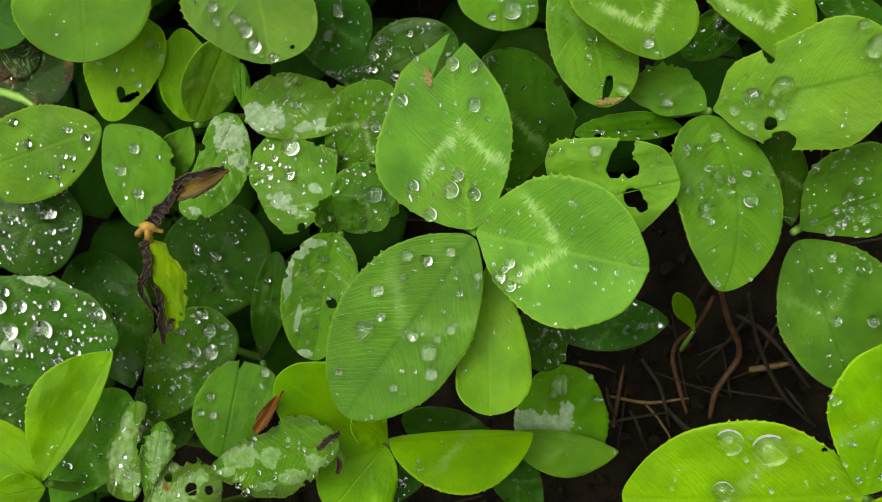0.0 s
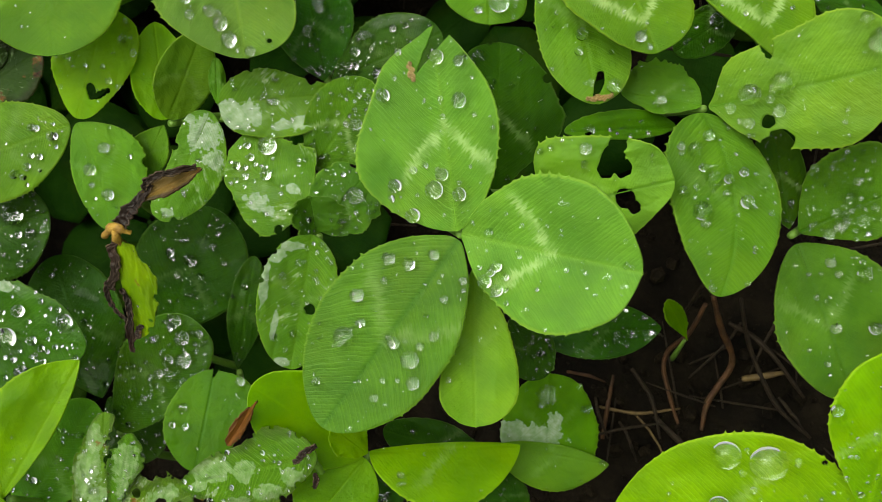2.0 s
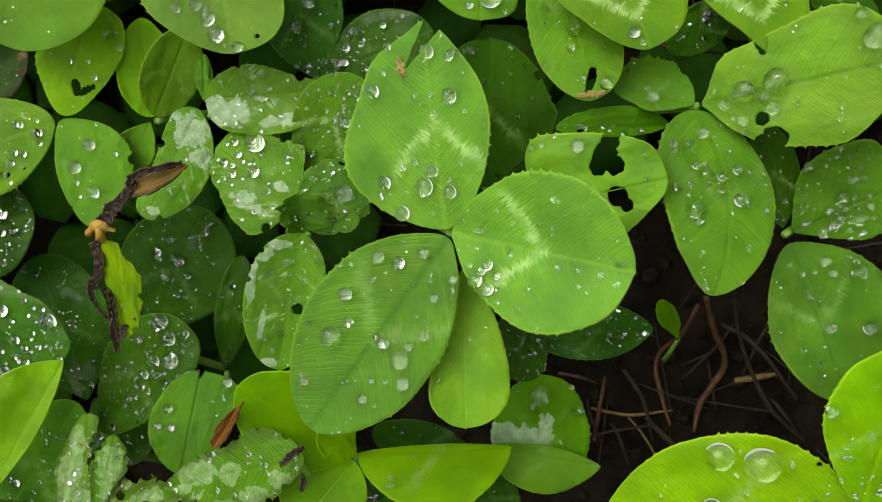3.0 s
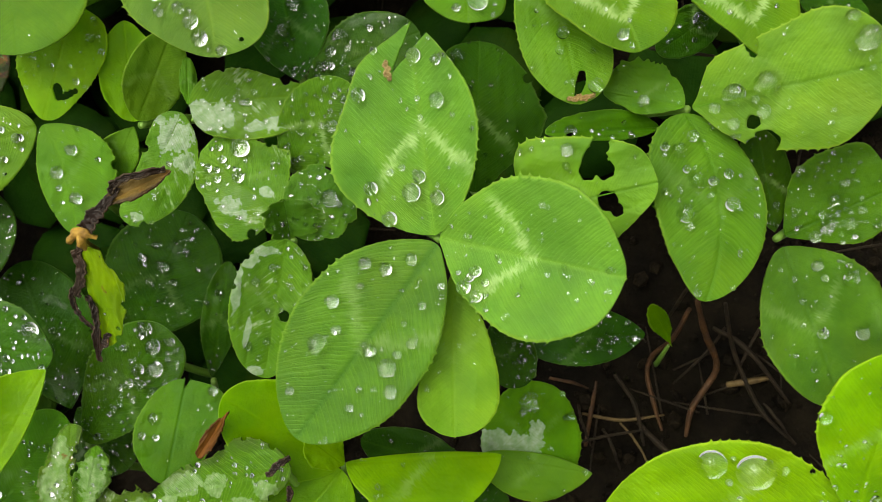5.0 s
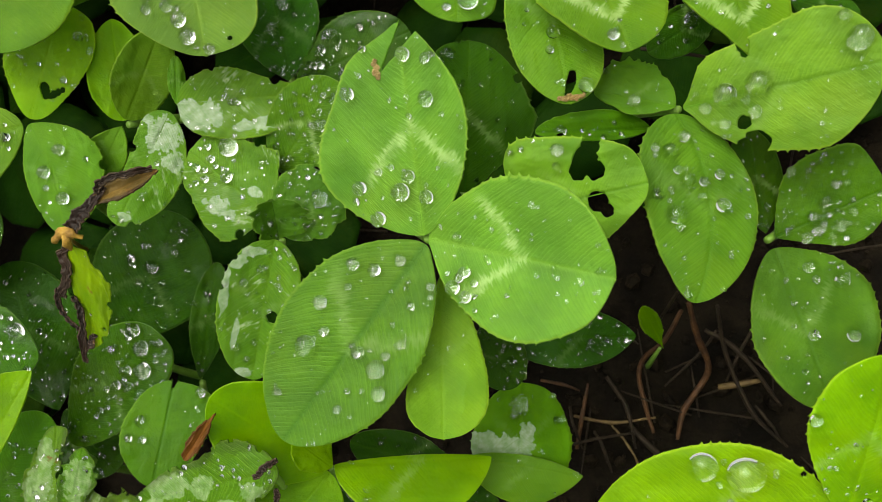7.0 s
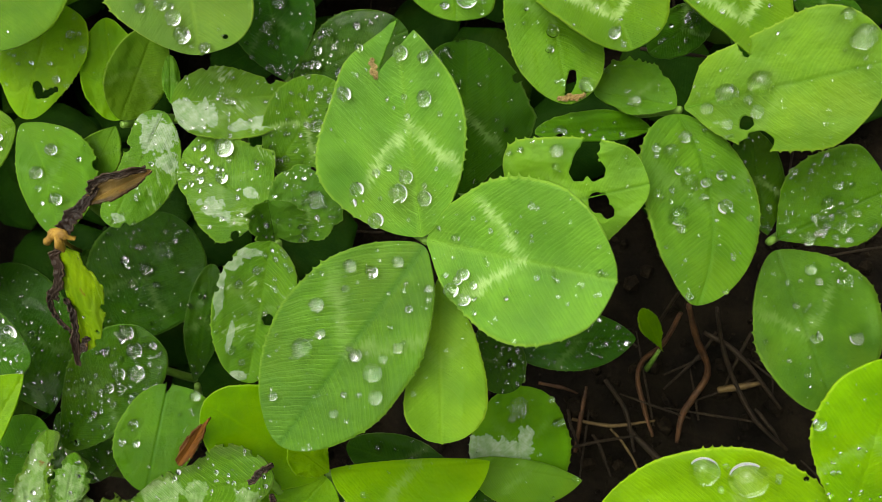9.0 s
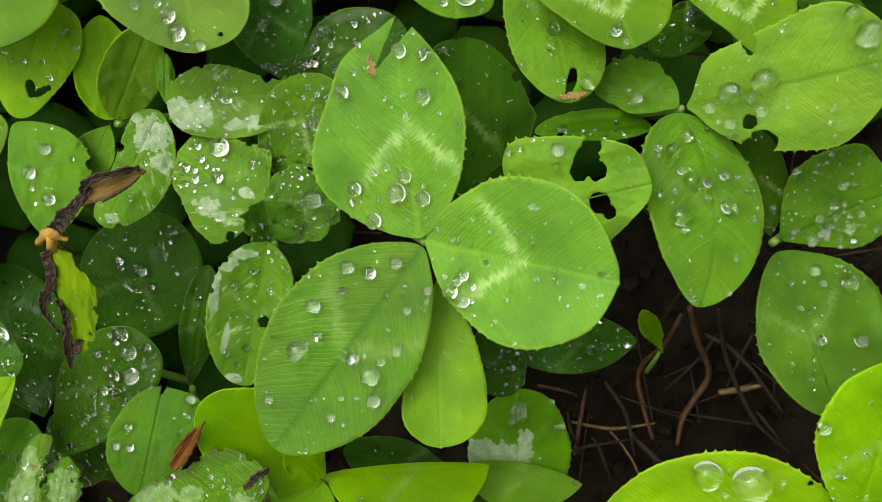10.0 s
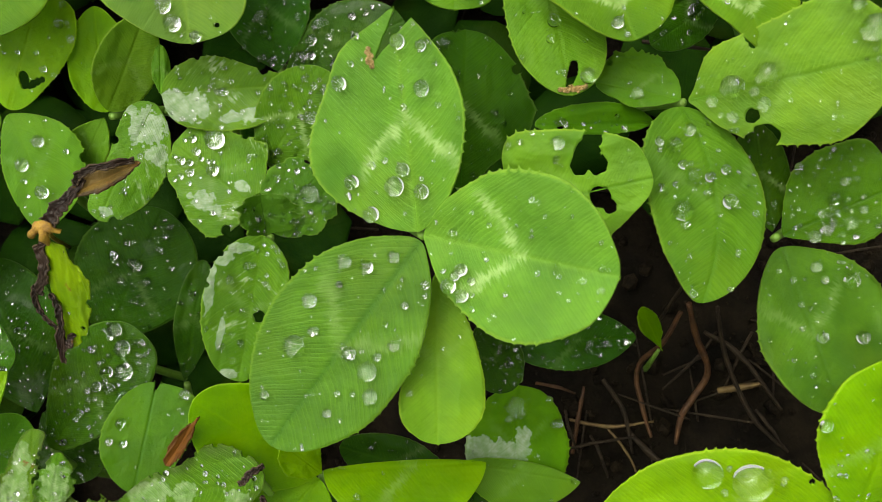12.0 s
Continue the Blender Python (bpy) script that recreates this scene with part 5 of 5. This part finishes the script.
def make_crumbs():
    """Loose crumbs of soil and bits of litter."""
    rnd = random.Random(5)
    verts, faces = [], []
    ball = bmesh.new()
    bmesh.ops.create_icosphere(ball, subdivisions=1, radius=1.0)
    unit = [v.co.copy() for v in ball.verts]
    tris = [[v.index for v in f.verts] for f in ball.faces]
    ball.free()
    for _ in range(2600):
        r = MM * (0.3 + 1.5 * rnd.random() ** 3)
        c = Vector((rnd.uniform(-0.07, 0.08), rnd.uniform(-0.07, 0.07), 0.0))
        c.z = 0.0026 * noise.noise(c * 70) - 0.0012 + r * 0.35
        turn = Euler([rnd.uniform(0, 6) for _ in range(3)]).to_matrix()
        shape = Vector((rnd.uniform(0.6, 1.3), rnd.uniform(0.6, 1.3), rnd.uniform(0.5, 1.0)))
        k = len(verts)
        verts += [tuple(c + turn @ Vector((q.x * shape.x, q.y * shape.y, q.z * shape.z)) * (r * rnd.uniform(0.8, 1.2))) for q in unit]
        faces += [tuple(k + i for i in t) for t in tris]
    me = bpy.data.meshes.new("soil_crumbs")
    me.from_pydata(verts, [], faces)
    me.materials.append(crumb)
    tagged(new("soil_crumbs", me), "loose dark crumbs of damp soil", "soil crumbs", kind="stuff")


def make_litter():
    """Fine dead fibres strewn over the soil."""
    rnd = random.Random(9)
    bm = bmesh.new()
    for _ in range(90):
        x, y, a = rnd.uniform(-0.06, 0.07), rnd.uniform(-0.06, 0.06), rnd.uniform(0, 6.28)
        n = rnd.uniform(0.005, 0.016)
        z = rnd.uniform(0.0002, 0.0022)
        mid_p = Vector((x + rnd.uniform(-1, 1) * n * 0.15, y + rnd.uniform(-1, 1) * n * 0.15, z + 0.0008))
        d = Vector((math.cos(a), math.sin(a), 0)) * n * 0.5
        tube(bm, [mid_p - d - Vector((0, 0, 0.001)), mid_p, mid_p + d - Vector((0, 0, 0.0006))], [0.00016, 0.0002, 0.0001], 5)
    tagged(part("dead_fibres", bm, dead_stem, None), "fine dead plant fibres strewn over the soil", "plant litter", kind="stuff")


def make_dew():
    """The finest droplets on the leaves, past counting."""
    segs = 10
    prof = cap_profile(5, 0.36, 0.9)
    foot = prof[0][1]
    verts, faces = [], []
    for at, up, r in dew_sites:
        m = seat(at, up, r, at.x * 900)
        k = len(verts)
        for rad, z in prof[:-1]:
            verts += [tuple(m @ Vector((rad * math.cos(6.2832 * i / segs), rad * math.sin(6.2832 * i / segs), z - foot))) for i in range(segs)]
        verts.append(tuple(m @ Vector((0, 0, prof[-1][1] - foot))))
        for q in range(len(prof) - 2):
            faces += [(k + q * segs + i, k + q * segs + (i + 1) % segs, k + (q + 1) * segs + (i + 1) % segs, k + (q + 1) * segs + i) for i in range(segs)]
        last = k + (len(prof) - 2) * segs
        faces += [(last + i, last + (i + 1) % segs, last + segs) for i in range(segs)]
        faces.append(tuple(k + i for i in reversed(range(segs))))
    me = bpy.data.meshes.new("fine_dew")
    me.from_pydata(verts, [], faces)
    for f in me.polygons:
        f.use_smooth = len(f.vertices) < 5
    me.materials.append(dew)
    tagged(new("fine_dew", me), "fine clear droplets sprinkled over the clover leaves", "dew", kind="stuff")


def small_blade(verts, faces, uvs, base, along, across, cup):
    """A light leaflet for the carpet round the subject."""
    n, w = 7, 4
    up = across.cross(along).normalized()
    k = len(verts)
    for i in range(n + 1):
        u = i / n
        h = max(0.02, math.sin(math.pi * u**1.15) ** 0.6) if 0 < i < n else 0.02
        for j in range(w + 1):
            v = 2 * j / w - 1
            verts.append(tuple(base + along * u + across * (v * h) + up * (cup * along.length * (abs(v) * h * 0.5 + 0.5 * u * (1 - u)))))
            uvs.append((u, v * h * across.length / along.length))
    for i in range(n):
        for j in range(w):
            faces.append((k + i * (w + 1) + j, k + i * (w + 1) + j + 1, k + (i + 1) * (w + 1) + j + 1, k + (i + 1) * (w + 1) + j))


def carpet(name, label, sites, material, seed):
    """Many clover leaves as one mesh: three leaflets and a stem each."""
    rnd = random.Random(seed)
    verts, faces, uvs = [], [], []
    for x, y, z in sites:
        j = Vector((x, y, z))
        spin, size = rnd.uniform(0, 6.28), rnd.uniform(0.015, 0.023)
        for k in range(3):
            a = spin + k * 2.094 + rnd.uniform(-0.2, 0.2)
            along = Vector((math.cos(a), math.sin(a), rnd.uniform(-0.15, 0.3))) * size
            across = Vector((-math.sin(a), math.cos(a), rnd.uniform(-0.25, 0.25))) * size * 0.42
            small_blade(verts, faces, uvs, j + along * 0.03, along, across, rnd.uniform(-0.1, 0.3))
        foot = Vector((x + rnd.uniform(-0.008, 0.008), y + rnd.uniform(-0.008, 0.008), -0.001))
        k = len(verts)
        for p in (foot, j):
            for q in range(4):
                verts.append((p.x + 0.0006 * math.cos(q * 1.571), p.y + 0.0006 * math.sin(q * 1.571), p.z))
                uvs.append((0.5, 0.3))
        faces += [(k + q, k + (q + 1) % 4, k + 4 + (q + 1) % 4, k + 4 + q) for q in range(4)]
    me = bpy.data.meshes.new(name)
    me.from_pydata(verts, [], faces)
    layer = me.uv_layers.new(name="UVMap")
    for loop in me.loops:
        layer.data[loop.index].uv = uvs[loop.vertex_index]
    for f in me.polygons:
        f.use_smooth = True
    me.materials.append(material)
    ob = tagged(new(name, me), label, "clover", kind="stuff")
    thick = ob.modifiers.new("thickness", "SOLIDIFY")
    thick.thickness, thick.offset = 0.0002, -1.0


def make_surroundings():
    rnd = random.Random(21)
    ring, low = [], []
    for _ in range(2200):
        a, r = rnd.uniform(0, 6.283), rnd.uniform(0.0, 0.24)
        x, y = -0.012 + r * math.cos(a) * 1.15, 0.002 + r * math.sin(a)
        # beyond the subject, level with it: unseen clover added to keep side light out
        if abs(x + 0.012) > 0.098 or abs(y) > 0.062:
            if rnd.random() < 0.55:
                ring.append((x, y, rnd.uniform(0.03, 0.058)))
    # low leaves in the gaps, drawn in the shade-darkened green
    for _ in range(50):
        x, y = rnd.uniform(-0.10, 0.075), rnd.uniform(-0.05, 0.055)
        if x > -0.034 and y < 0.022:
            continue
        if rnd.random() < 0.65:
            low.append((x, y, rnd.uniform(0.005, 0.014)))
    carpet("surrounding_clover", "carpet of unseen green clover leaves added round the patch", ring, mid, 3)
    carpet("undergrowth", "small low clover leaves, darkened in colour for deep shade", low, shade, 4)


make_dew()
make_ground()
make_crumbs()
make_litter()
make_surroundings()
